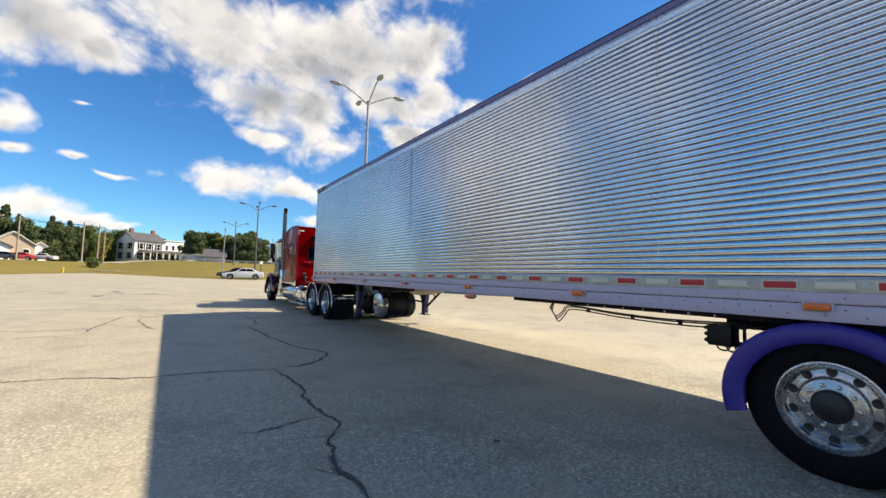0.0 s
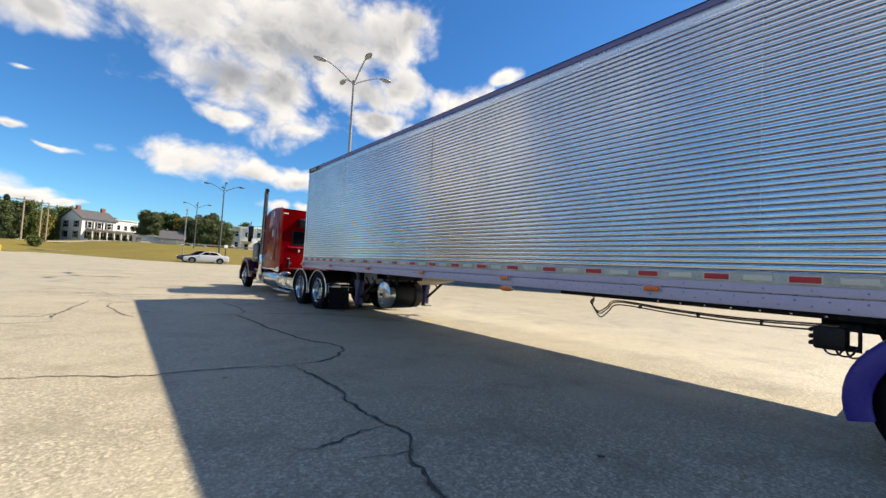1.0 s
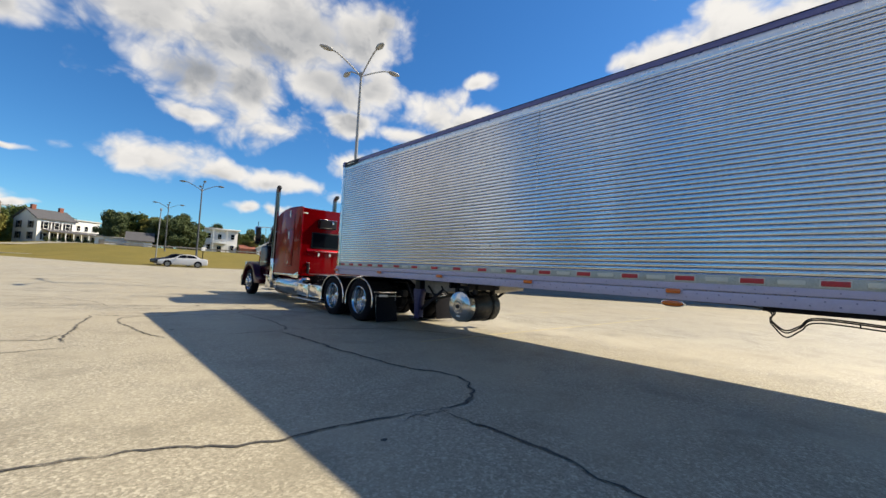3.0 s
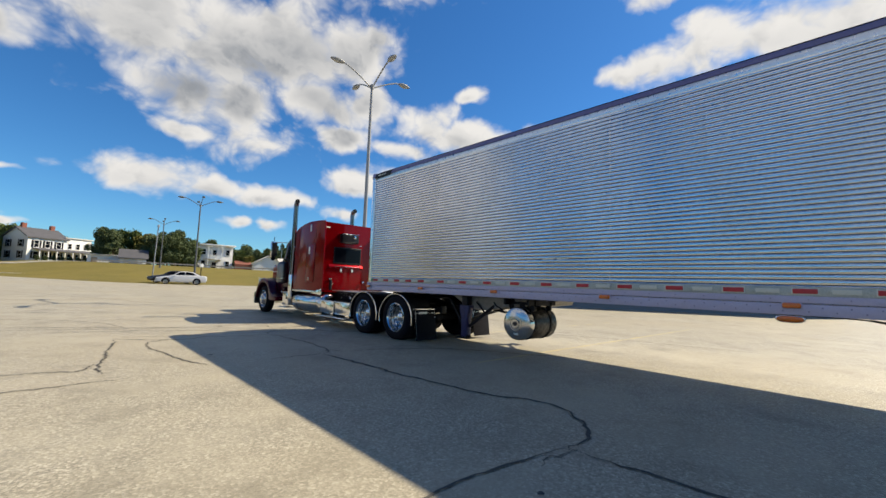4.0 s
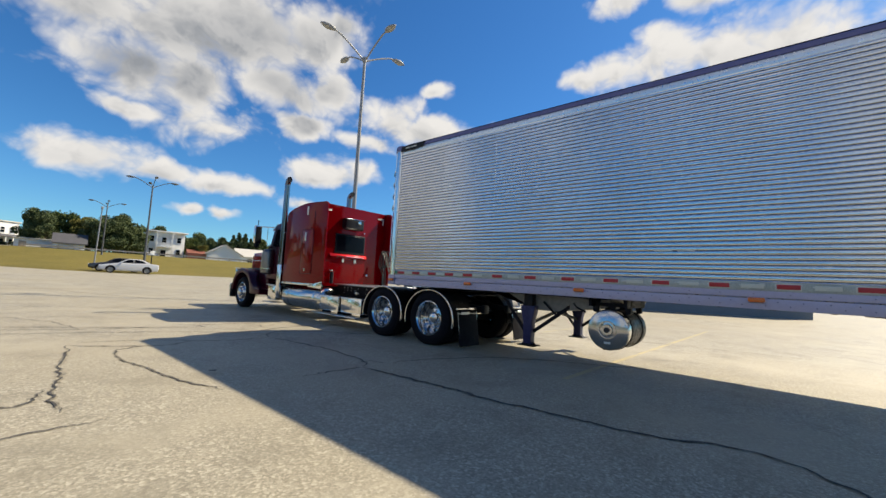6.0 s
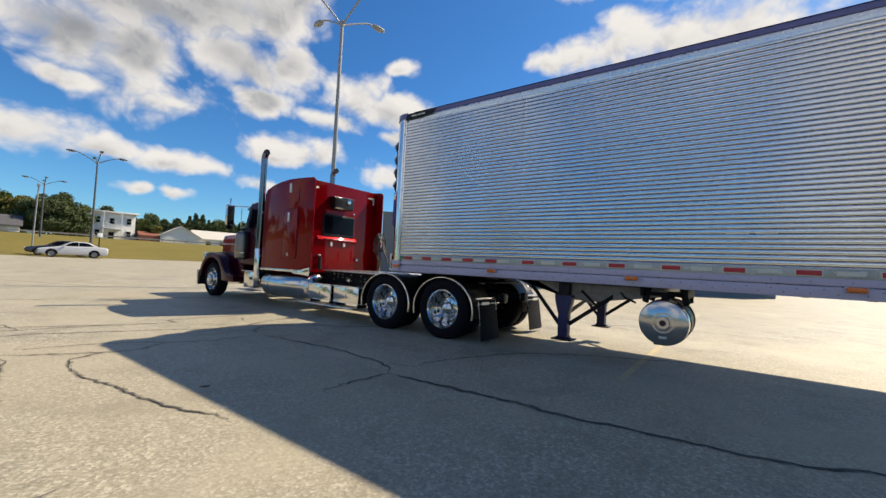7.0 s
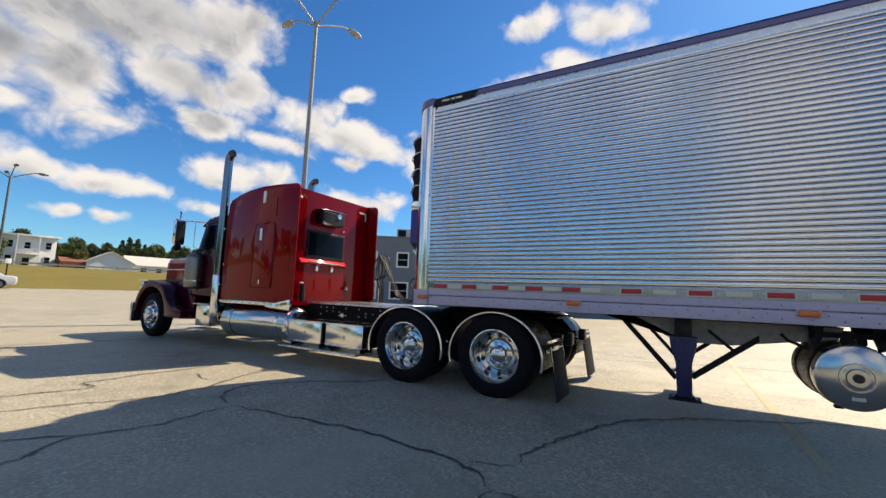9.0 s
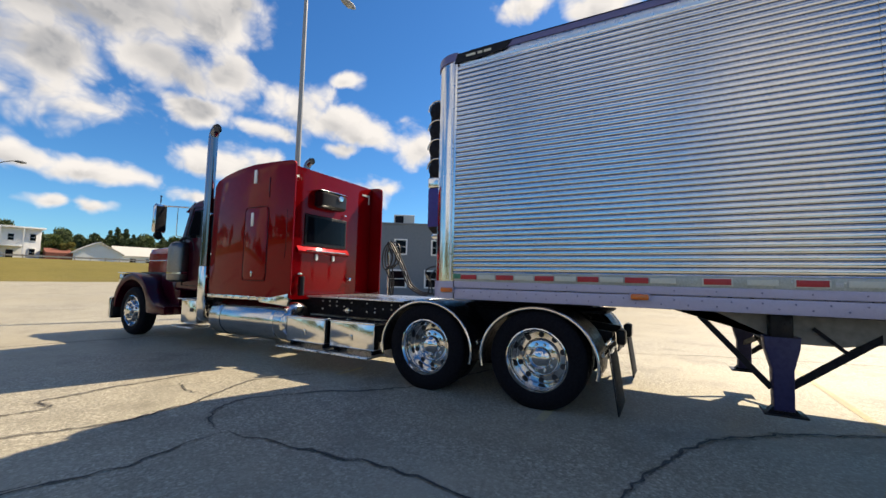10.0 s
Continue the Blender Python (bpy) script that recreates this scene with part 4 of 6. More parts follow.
# running gear
for y in (0.98, -0.34):
    for x, o in ((4.31, -1), (6.81, 1)):
        wheel_parts(trailer, y - 5.2, x - 5.56, 0.512, 0.525, 0.310, 0.050, wheel_alu, o, hub_dark)
    for x in (4.62, 6.23):
        inner_tyre(trailer, y - 5.2, x - 5.56, 0.512, 0.515)
    tpart("axle", Geo().tube([(4.5, y, 0.515), (6.6, y, 0.515)], 0.065, 14), frame_black)
    for x, s in ((SIDE, 1), (FAR, -1)):
        outer = arc((y, 0.505), 0.66, -17, 197, 26, 0.60)
        inner = arc((y, 0.505), 0.635, 197, -17, 26, 0.575)
        a, b = (x - 0.02, x + 0.60) if s > 0 else (x - 0.60, x + 0.02)
        fd = tpart("fender", Geo().prism(outer + inner, a, b, 0.01), purple, label="purple plastic half-round fender")
        roll_prof = [(0.655, 0.03), (0.662, 0.0), (0.655, -0.028), (0.635, -0.046), (0.60, -0.054), (0.55, -0.052), (0.515, -0.044), (0.50, -0.030), (0.497, -0.012), (0.508, -0.006), (0.60, 0.0)]
        g, n = Geo(), len(roll_prof)
        for k in range(29):
            q = radians(-17 + 214 * k / 28)
            g.v += [(x + s * w, y + r * math.cos(q), 0.505 + r * 0.91 * math.sin(q)) for r, w in roll_prof]
            if k:
                o = k * n
                g.f += [(o - n + j, o - n + (j + 1) % n, o + (j + 1) % n, o + j) for j in range(n)]
        g.f += [tuple(range(n)), tuple(range(28 * n, 29 * n))]
        part("fender_lip", g, purple, fd)
for x in (4.95, 6.17):
    tpart("slider_rail", Geo().box((x, -0.3, 1.02), (0.09, 4.3, 0.14), 0.01), frame_black)
    tpart("suspension_hanger", Geo().prism([(1.55, 1.10), (1.35, 0.62), (1.15, 0.62), (1.15, 1.10)], x - 0.06, x + 0.06), frame_black)
valve = tpart("valve_box", Geo().box((4.55, 1.74, 0.91), (0.18, 0.20, 0.19), 0.015), black, label="black air valve box on a punched bracket")
for z in (0.965, 0.91, 0.855):
    part("fitting", Geo().box((4.55, 1.855, z), (0.13, 0.035, 0.034), 0.008), frame_black, valve)
bracket = Geo().box((4.53, 1.62, 1.005), (0.012, 0.13, 0.05)).box((4.53, 1.62, 0.84), (0.012, 0.13, 0.05)).box((4.53, 1.567, 0.92), (0.012, 0.025, 0.12)).box((4.53, 1.65, 0.92), (0.012, 0.05, 0.12))
part("bracket", bracket, frame_black, valve)
for k, y in enumerate((1.78, 1.71, 1.65)):
    part("air_pipe", Geo().tube(curve_points([(4.5 + 0.02 * k, y, 0.83), (4.5 + 0.02 * k, y - 0.03, 0.785 - 0.008 * k), (4.5 + 0.02 * k, y - 0.09, 0.785), (4.5, y - 0.13, 0.85)]), 0.008, 8), hose_mat, valve)
# dark slider edge behind the rail, with bright bolt heads
edge = tpart("slider_edge", Geo().box((4.47, 2.75, 1.092), (0.10, 3.1, 0.05), 0.004).box((4.47, -0.6, 1.08), (0.10, 3.5, 0.08), 0.004), frame_black)
bolt_me = Geo().lathe([(0, -0.012), (0.009, -0.010), (0.012, 0)], 8).mesh("bolt_head", stainless)
for i in range(7):
    part("bolt_head", bolt_me, None, edge, at=pose(4.42, 1.75 + 0.22 * i, 1.086))
for k, (dx, dz) in enumerate(((0, 0), (0.03, -0.035), (-0.03, 0.02))):
    tpart("air_line", Geo().tube(curve_points([(5.3 + dx, 6.2, 1.10), (5.3 + dx, 4.50 + dx, 1.07), (5.28 + dx, 4.36, 0.92 + dz), (5.25 + dx, 4.22, 0.80 + dz * 1.5), (5.22 + dx, 4.08, 0.88 + dz), (5.2 + dx, 3.92, 0.985 + dz), (5.1 + dx, 3.2, 0.955 + dz), (5.0 + dx, 2.5, 0.945 + dz), (4.8 + dx, 1.8, 0.98 + dz), (4.7, 1.5, 1.0)], 6), 0.0085, 7), hose_mat)
for x, y, z in ((5.15, 3.6, 0.96), (5.05, 2.9, 0.945), (4.95, 2.3, 0.945)):
    tpart("cable_tie", Geo().box((x, y, z), (0.07, 0.012, 0.05)), frame_black)
tpart("rear_doors", Geo().box((5.56, TAIL - 0.03, 2.6), (2.56, 0.08, 2.9), 0.02), alu_plain)
tpart("green_sticker", Geo().box((SIDE - 0.018, 13.18, 1.383), (0.006, 0.16, 0.055), 0.001), green_tape, label="small green reflective sticker")


# ---- tractor ----
CX = 5.57
tractor = thing("semi_truck", (CX, 16.8, 0), "deep red long-nose semi truck with tall sleeper and chrome stacks, parked", "truck")
VB = Matrix.Translation((-CX, -16.8, 0))


def vpart(name, geo, mat, parent=None, label="", angle=35):
    ob = part(name, geo, mat, parent or tractor, label, angle)
    if parent is None:
        ob.matrix_basis = VB
    return ob


for x in (5.14, 6.0):
    vpart("frame_rail", Geo().prism([(11.56, 0.70), (11.56, 0.78), (12.1, 0.84), (12.8, 0.99), (13.0, 1.0), (21.0, 1.0), (21.0, 0.72), (12.3, 0.70)], x - 0.042, x + 0.042, 0.01), frame_black)
    vpart("tail_lamp_box", Geo().box((x, 11.47, 0.73), (0.16, 0.10, 0.17), 0.02), black, label="black box with tail lamps")
bolts = Geo()
for y in [13.9 + 0.16 * i for i in range(15)]:
    for z in (0.80, 0.86, 0.93):
        if rnd.random() > 0.45:
            bolts.lathe([(0, -0.016), (0.010, -0.014), (0.013, 0)], 6, m=pose(5.097, y, z))
tagged(vpart("frame_bolts", bolts, clear_lens), kind="stuff")
vpart("rail_fitting", Geo().lathe([(0, -0.03), (0.035, -0.028), (0.05, -0.01), (0.05, 0.01)], 18, m=pose(5.095, 15.58, 0.80)), stainless)
for y in (12.9, 14.4, 15.9, 17.8, 20.0):
    vpart("cross_member", Geo().box((CX, y, 0.85), (0.80, 0.10, 0.22), 0.01), frame_black)
vpart("deck_plate", Geo().box((CX, 15.25, 1.015), (1.55, 1.95, 0.025), 0.006).box((CX, 14.32, 1.03), (1.0, 0.22, 0.02), 0.005), alu_plain, label="dusty aluminium deck plate")

# sleeper
roof = [(16.47, 3.215), (16.8, 3.245), (17.25, 3.25), (17.65, 3.21), (18.0, 3.14), (18.25, 3.05), (18.36, 2.95)]
sleeper = vpart("sleeper", Geo().prism([(16.47, 0.95)] + roof + [(18.36, 0.95)], 4.455, 6.685, 0.06, steps=3), red_paint, label="deep red sleeper box with arched roof")
for s in (-1, 1):
    x0 = CX + s * 1.125
    side = [(16.20, 0.97), (16.20, 3.14), (16.225, 3.195), (16.30, 3.225)] + [(y, z + 0.005) for y, z in roof[1:-1]] + [(18.34, 2.95), (18.34, 0.97)]
    part("side_skin", Geo().prism(side, x0 - 0.018, x0 + 0.018, 0.010), red_paint, sleeper)
    part("sill_trim", Geo().prism([(16.20, 0.925), (16.20, 0.985), (18.36, 0.985), (18.36, 0.925)], x0 - 0.028, x0 + 0.028, 0.006), stainless, sleeper)
    part("sill_panel", Geo().prism([(16.22, 0.86), (16.22, 1.06), (16.9, 0.93), (16.9, 0.90)], x0 - 0.032, x0 + 0.02, 0.004), stainless, sleeper)
xs = 4.426
door = part("luggage_door", Geo().prism([(16.83, 1.27), (16.80, 1.33), (16.80, 2.42), (16.84, 2.48), (17.34, 2.48), (17.38, 2.42), (17.38, 1.33), (17.34, 1.27)], xs - 0.012, xs + 0.01, 0.006), red_paint, sleeper)
part("door_seal", Geo().tube([(xs - 0.004, y, z) for y, z in [(16.81, 1.25), (16.785, 1.33), (16.785, 2.43), (16.83, 2.50), (17.35, 2.50), (17.395, 2.43), (17.395, 1.33), (17.37, 1.25), (16.81, 1.25)]], 0.006, 6), maroon, door)
part("latch", Geo().box((xs - 0.02, 17.13, 1.36), (0.02, 0.035, 0.09), 0.006), chrome, door)
for y, z in ((17.17, 3.03), (17.19, 2.29)):
    part("side_marker", Geo().prism([(y - 0.035, z - 0.12), (y - 0.035, z + 0.10), (y - 0.02, z + 0.12), (y + 0.02, z + 0.12), (y + 0.035, z + 0.10), (y + 0.035, z - 0.12)], xs - 0.022, xs + 0.01, 0.008), clear_lens, sleeper, "clear vertical marker light")
part("vent_slot", Geo().box((xs - 0.003, 16.80, 2.82), (0.012, 0.02, 0.34), 0.003), maroon, sleeper)
part("panel_seam", Geo().tube([(xs, 16.34, 2.42), (xs, 16.335, 1.80), (xs, 16.36, 1.62)], 0.006, 6), maroon, sleeper)
for i in range(9):
    part("sill_light", Geo().lathe([(0, -0.012), (0.014, -0.008), (0.018, 0)], 10, m=pose(xs - 0.022, 16.5 + 0.22 * i, 0.955)), clear_lens, sleeper)
# back wall details
yb = 16.47
part("rear_window_frame", Geo().box((5.415, yb - 0.008, 2.155), (1.02, 0.03, 0.55), 0.012), black, sleeper)
part("rear_window", Geo().box((5.415, yb - 0.022, 2.16), (0.93, 0.016, 0.45), 0.006), dark_glass, sleeper, "dark tinted rear window")
part("window_sill", Geo().box((5.41, yb - 0.04, 1.79), (0.95, 0.06, 0.022), 0.006), chrome, sleeper)
part("ledge", Geo().prism([(yb, 1.73), (yb - 0.05, 1.755), (yb - 0.055, 1.775), (yb, 1.86)], 4.75, 6.0, 0.01), red_paint, sleeper)
part("rear_air_vent", Geo().box((5.39, yb - 0.11, 2.71), (0.62, 0.22, 0.29), 0.04), black, sleeper, "black box with a round work lamp")
part("work_lamp", Geo().lathe([(0, -0.03), (0.05, -0.025), (0.062, -0.005), (0.062, 0.05)], 18, m=pose(5.52, yb - 0.22, 2.775, 0, 0, 90)), chrome, sleeper)
part("vent_trim", Geo().box((5.39, yb - 0.11, 2.865), (0.66, 0.22, 0.012), 0.004), chrome, sleeper)
part("catch", Geo().box((5.86, yb - 0.03, 2.52), (0.05, 0.05, 0.03), 0.008), stainless, sleeper)
for x in (5.19, 5.60):
    part("tail_marker", Geo().box((x, yb - 0.02, 1.68), (0.06, 0.03, 0.11), 0.012), clear_lens, sleeper)
for x, s in ((4.60, 1), (6.50, -1)):
    part("corner_tape", Geo().box((x + s * 0.02, yb - 0.006, 3.04), (0.22, 0.006, 0.04), 0.001).box((x - s * 0.075, yb - 0.006, 2.95), (0.035, 0.006, 0.16), 0.001), tape_white, sleeper)
part("lower_lamp", Geo().box((4.85, yb - 0.03, 1.20), (0.12, 0.05, 0.05), 0.012), stainless, sleeper)
part("lower_lamp", Geo().box((4.82, yb - 0.03, 1.38), (0.10, 0.05, 0.04), 0.012), stainless, sleeper)
part("air_spring", Geo().tube([(4.80, 16.36, 1.02), (4.80, 16.36, 1.34)], 0.05, 14), black, sleeper)
part("air_coupling", Geo().lathe([(0, -0.05), (0.03, -0.04), (0.045, 0)], 14, m=pose(6.02, yb - 0.04, 1.30, 0, 0, 90)), stainless, sleeper)

# cab, hood
cab = vpart("cab", Geo().prism([(18.34, 1.0), (18.34, 2.78), (18.8, 2.83), (19.2, 2.80), (19.45, 2.70), (19.72, 2.02), (19.80, 1.95), (19.80, 1.0)], 4.60, 6.54, 0.06, steps=3), maroon, label="maroon cab")
for s in (-1, 1):
    x0 = CX + s * 0.968
    part("side_window", Geo().prism([(18.55, 2.05), (18.55, 2.60), (19.25, 2.60), (19.48, 2.05)], x0 - 0.008, x0 + 0.008), dark_glass, cab)
    part("door_frame", Geo().tube([(x0 + s * 0.006, y, z) for y, z in [(18.46, 1.10), (18.46, 2.66), (19.3, 2.66), (19.56, 2.0), (19.56, 1.10), (18.46, 1.10)]], 0.008, 6), black, cab)
    part("grab_bar", Geo().tube(curve_points([(x0 + s * 0.01, 18.42, 1.3), (x0 + s * 0.07, 18.42, 1.36), (x0 + s * 0.07, 18.42, 2.35), (x0 + s * 0.01, 18.42, 2.42)]), 0.014, 8), chrome, cab)
    part("door_handle", Geo().box((x0 + s * 0.02, 18.62, 1.72), (0.03, 0.14, 0.04), 0.01), chrome, cab)
part("windshield", Geo().prism([(19.46, 2.66), (19.475, 2.665), (19.725, 2.04), (19.71, 2.035)], 4.78, 6.36), dark_glass, cab)
part("visor", Geo().prism([(19.40, 2.78), (19.70, 2.60), (19.71, 2.63), (19.42, 2.81)], 4.66, 6.48), stainless, cab)
for i in range(5):
    part("roof_light", Geo().box((4.85 + 0.36 * i, 19.05, 2.85), (0.07, 0.14, 0.06), 0.02), amber, cab)
for x in (4.95, 6.19):
    part("air_horn", Geo().lathe([(0.015, 0.0), (0.02, 0.35), (0.03, 0.5), (0.06, 0.58)], 14, m=pose(x, 18.6, 2.90, 0, 0, 90)), chrome, cab)
hood = vpart("hood", Geo().prism([(-0.62, 1.00), (-0.60, 1.78), (-0.50, 1.90), (-0.25, 1.955), (0.25, 1.955), (0.50, 1.90), (0.60, 1.78), (0.62, 1.00)], 19.78, 21.72, 0.05, m=pose(CX, 0, 0, 0, 0, 90) @ Matrix.Diagonal((1, 1, 1, 1))), red_paint, label="long deep red hood")
part("grille", Geo().box((CX, 21.76, 1.42), (1.06, 0.08, 0.95), 0.03), chrome, hood)
for i in range(11):
    part("grille_bar", Geo().box((CX - 0.45 + 0.09 * i, 21.81, 1.42), (0.018, 0.02, 0.86), 0.004), chrome, hood)
part("hood_trim", Geo().tube([(4.955, 19.85, 1.62), (4.955, 21.65, 1.62)], 0.012, 8), chrome, hood)
part("hood_latch", Geo().box((4.955, 20.0, 1.15), (0.03, 0.05, 0.12), 0.01), chrome, hood)
for s in (-1, 1):
    xo, xi = CX + s * 1.17, CX + s * 0.60
    a, b = min(xo, xi), max(xo, xi)
    outer = [(21.92, 0.60)] + arc((21.12, 0.54), 0.80, 10, 150, 16, 0.78) + [(20.28, 0.80), (20.10, 0.70), (19.75, 0.66)]
    inner = [(19.75, 0.50), (20.28, 0.50), (20.44, 0.52)] + arc((21.12, 0.54), 0.67, 172, 6, 16, 0.64) + [(21.80, 0.56)]
    fe = vpart("front_fender", Geo().prism(outer + inner, a, b, 0.02, steps=2), maroon, label="maroon front fender")
    part("fender_liner", Geo().box((CX + s * 0.70, 20.2, 0.95), (0.30, 0.75, 0.75), 0.03), maroon, fe)
    part("inner_wall", Geo().box((CX + s * 0.66, 21.1, 0.98), (0.06, 1.4, 0.75), 0.01), black, fe)
    part("headlight", Geo().box((CX + s * 0.95, 21.75, 1.18), (0.34, 0.20, 0.24), 0.05), chrome, fe)
    part("mud_guard", Geo().box((CX + s * 0.98, 21.86, 0.56), (0.40, 0.02, 0.40), 0.005), black, fe)
    part("fender_top_trim", Geo().box((CX + s * 1.0, 21.62, 1.325), (0.30, 0.40, 0.02), 0.006), stainless, fe)
    can = vpart("air_cleaner", Geo().lathe([(0.0, 0.0), (0.13, 0.0), (0.185, 0.04), (0.19, 0.06), (0.19, 0.66), (0.185, 0.69), (0.15, 0.76), (0.08, 0.80), (0.0, 0.81)], 36, m=pose(CX + s * 1.06, 19.55, 1.17, 0, -90, 0)), canister_steel, label="grey perforated steel air cleaner canister")
    part("band", Geo().lathe([(0.192, 0.16), (0.198, 0.16), (0.198, 0.19), (0.192, 0.19)], 36, m=pose(CX + s * 1.06, 19.55, 1.17, 0, -90, 0)), chrome, can)
    part("intake_pipe", Geo().tube(curve_points([(CX + s * 1.06, 19.55, 1.95), (CX + s * 1.05, 19.50, 2.03), (CX + s * 0.98, 19.42, 2.05), (CX + s * 0.95, 19.28, 1.98), (CX + s * 0.95, 19.20, 1.80)]), 0.03, 10), black, can)
    st = vpart("exhaust_pipe", Geo().tube([(CX + s * 1.14, 18.52, 0.80), (CX + s * 1.14, 18.52, 3.915)] + [(CX + s * (1.14 + 0.02 * (1 - math.cos(a))), 18.52 - 0.16 * (1 - math.cos(a)), 3.915 + 0.17 * math.sin(a)) for a in [radians(q) for q in (20, 40, 60, 80)]], 0.082, 24, caps=False), stack_chrome, label="tall chrome exhaust stack with a curved tip")
    part("stack_mouth", Geo().lathe([(0.0, 0.0), (0.076, 0.0), (0.080, -0.006)], 24, m=pose(CX + s * 1.165, 18.375, 4.083, 0, 0, 90) @ pose(0, 0, 0, 0, -12, 0)), hub_dark, st)
    part("heat_shield", Geo().lathe([(0.087, 0.0), (0.090, 0.01), (0.090, 0.85), (0.087, 0.86)], 28, m=pose(CX + s * 1.14, 18.52, 0.62, 0, -90, 0)), stainless, st)
    part("elbow", Geo().tube(curve_points([(CX + s * 1.14, 18.52, 0.95), (CX + s * 1.14, 18.52, 0.66), (CX + s * 1.06, 18.55, 0.54), (CX + s * 0.8, 18.6, 0.52)]), 0.085, 18), stainless, st)
    part("bracket", Geo().box((CX + s * 1.09, 18.46, 2.45), (0.14, 0.10, 0.05), 0.01).box((CX + s * 1.09, 18.46, 1.30), (0.14, 0.10, 0.05), 0.01), stainless, st)
    mi = vpart("mirror", Geo().prism([(-0.10, -0.28), (0.10, -0.28), (0.12, -0.24), (0.12, 0.24), (0.09, 0.29), (-0.09, 0.29), (-0.12, 0.24), (-0.12, -0.24)], -0.05, 0.05, 0.03, m=pose(CX + s * 1.32, 19.86, 2.42, 0, 0, 90 - s * 8)), chrome, label="tall chrome door mirror")
    part("mirror_back", Geo().box((CX + s * 1.32, 19.80, 2.42), (0.19, 0.02, 0.50), 0.008), black, mi)
    part("spot_mirror", Geo().lathe([(0.0, -0.03), (0.07, -0.02), (0.085, 0.02), (0.0, 0.05)], 20, m=pose(CX + s * 1.32, 19.86, 2.08, 0, 0, 90)), black, mi)
    part("arm", Geo().tube([(CX + s * 0.96, 19.50, 2.68), (CX + s * 1.32, 19.86, 2.68)], 0.014, 8).tube([(CX + s * 1.32, 19.86, 2.74), (CX + s * 1.32, 19.86, 2.02)], 0.014, 8).tube([(CX + s * 1.10, 19.64, 2.68), (CX + s * 1.10, 19.64, 2.10), (CX + s * 0.97, 19.52, 2.05)], 0.010, 8), chrome, mi)
    part("antenna", Geo().tube([(CX + s * 1.32, 19.86, 2.74), (CX + s * 1.32, 19.86, 2.86)], 0.012, 8).lathe([(0, -0.03), (0.022, 0), (0, 0.03)], 10, m=pose(CX + s * 1.32, 19.86, 2.87, 0, 90, 0)), black, mi)
    # fuel tank, boxes, steps
    xc = CX + s * 0.85
    y0, y1 = 16.31, 18.28
    ft = vpart("fuel_tank", Geo().lathe([(0.0, y0 - 0.08), (0.16, y0 - 0.07), (0.26, y0 - 0.03), (0.312, y0 + 0.02), (0.325, y0 + 0.06), (0.325, y1 - 0.06), (0.312, y1 - 0.02), (0.26, y1 + 0.03), (0.0, y1 + 0.05)], 44, m=pose(xc, 0, 0.585, 0, 0, 90)), spun, label="round polished aluminium fuel tank")
    for y in (16.55, 17.95):
        part("strap", Geo().lathe([(0.326, y - 0.035), (0.333, y - 0.035), (0.333, y + 0.035), (0.326, y + 0.035)], 40, m=pose(xc, 0, 0.585, 0, 0, 90)), chrome, ft)
    bx = CX + s * 0.98
    for ya, yc, lab in ((14.48, 15.29, "battery_box"), (15.40, 16.20, "tool_box")):
        bo = vpart(lab, Geo().box((bx, (ya + yc) / 2, 0.525), (0.34, yc - ya, 0.35), 0.012), stainless, label="square polished stainless box with a latch")
        part("lid", Geo().box((bx, (ya + yc) / 2, 0.71), (0.37, yc - ya + 0.02, 0.022), 0.006), stainless, bo)
        part("latch", Geo().box((bx + s * 0.175, (ya + yc) / 2, 0.50), (0.02, 0.05, 0.08), 0.006), chrome, bo)
        part("step_plate", Geo().box((bx + s * 0.145, (ya + yc) / 2, 0.275), (0.40, yc - ya + 0.06, 0.022), 0.006), alu_plain, bo)
        for yh in (ya + 0.06, yc - 0.06):
            part("hanger", Geo().box((bx, yh, 0.32), (0.26, 0.03, 0.09), 0.004), frame_black, bo)
    part("box_post", Geo().box((bx - s * 0.05, 15.345, 0.52), (0.30, 0.05, 0.42), 0.006), frame_black, bo)
    cs = vpart("cab_step", Geo().box((CX + s * 0.98, 18.95, 0.62), (0.30, 0.52, 0.44), 0.015), stainless, label="polished cab step box")
    part("tread", Geo().box((CX + s * 1.05, 19.0, 0.335), (0.36, 0.62, 0.025), 0.008), alu_plain, cs)
    part("tread", Geo().box((CX + s * 1.02, 18.95, 0.86), (0.36, 0.56, 0.02), 0.006), alu_plain, cs)
    part("latch", Geo().box((CX + s * 1.135, 18.85, 0.66), (0.02, 0.10, 0.07), 0.006), hub_dark, cs)
    # drive wheels and half fenders
    for k, y in enumerate((12.23, 13.62)):
        wheel_parts(tractor, y - 16.8, s * 1.245, 0.512, 0.527, 0.328, 0.19, chrome, s)
        inner_tyre(tractor, y - 16.8, (s * 0.945 if s < 0 else s * 0.945 - 0.27), 0.512, 0.512)
        xo, xi = CX + s * 1.26, CX + s * 0.62
        a, b = min(xo, xi), max(xo, xi)
        o = arc((y, 0.50), 0.635, -10, 190, 24, 0.565)
        i2 = arc((y, 0.50), 0.615, 190, -10, 24, 0.545)
        fd = vpart("half_fender", Geo().prism(o + i2, a + 0.01, b - 0.01), black, label="black wheel fender with a bright edge")
        part("edge_trim", Geo().tube([(xo, p, q) for p, q in arc((y, 0.50), 0.632, -12, 192, 30, 0.562)], 0.017, 10), stainless, fd)
        part("bracket", Geo().tube([(xo - s * 0.08, y - 0.66, 0.62), (CX + s * 0.45, y - 0.66, 0.66)], 0.022, 8), stainless, fd)
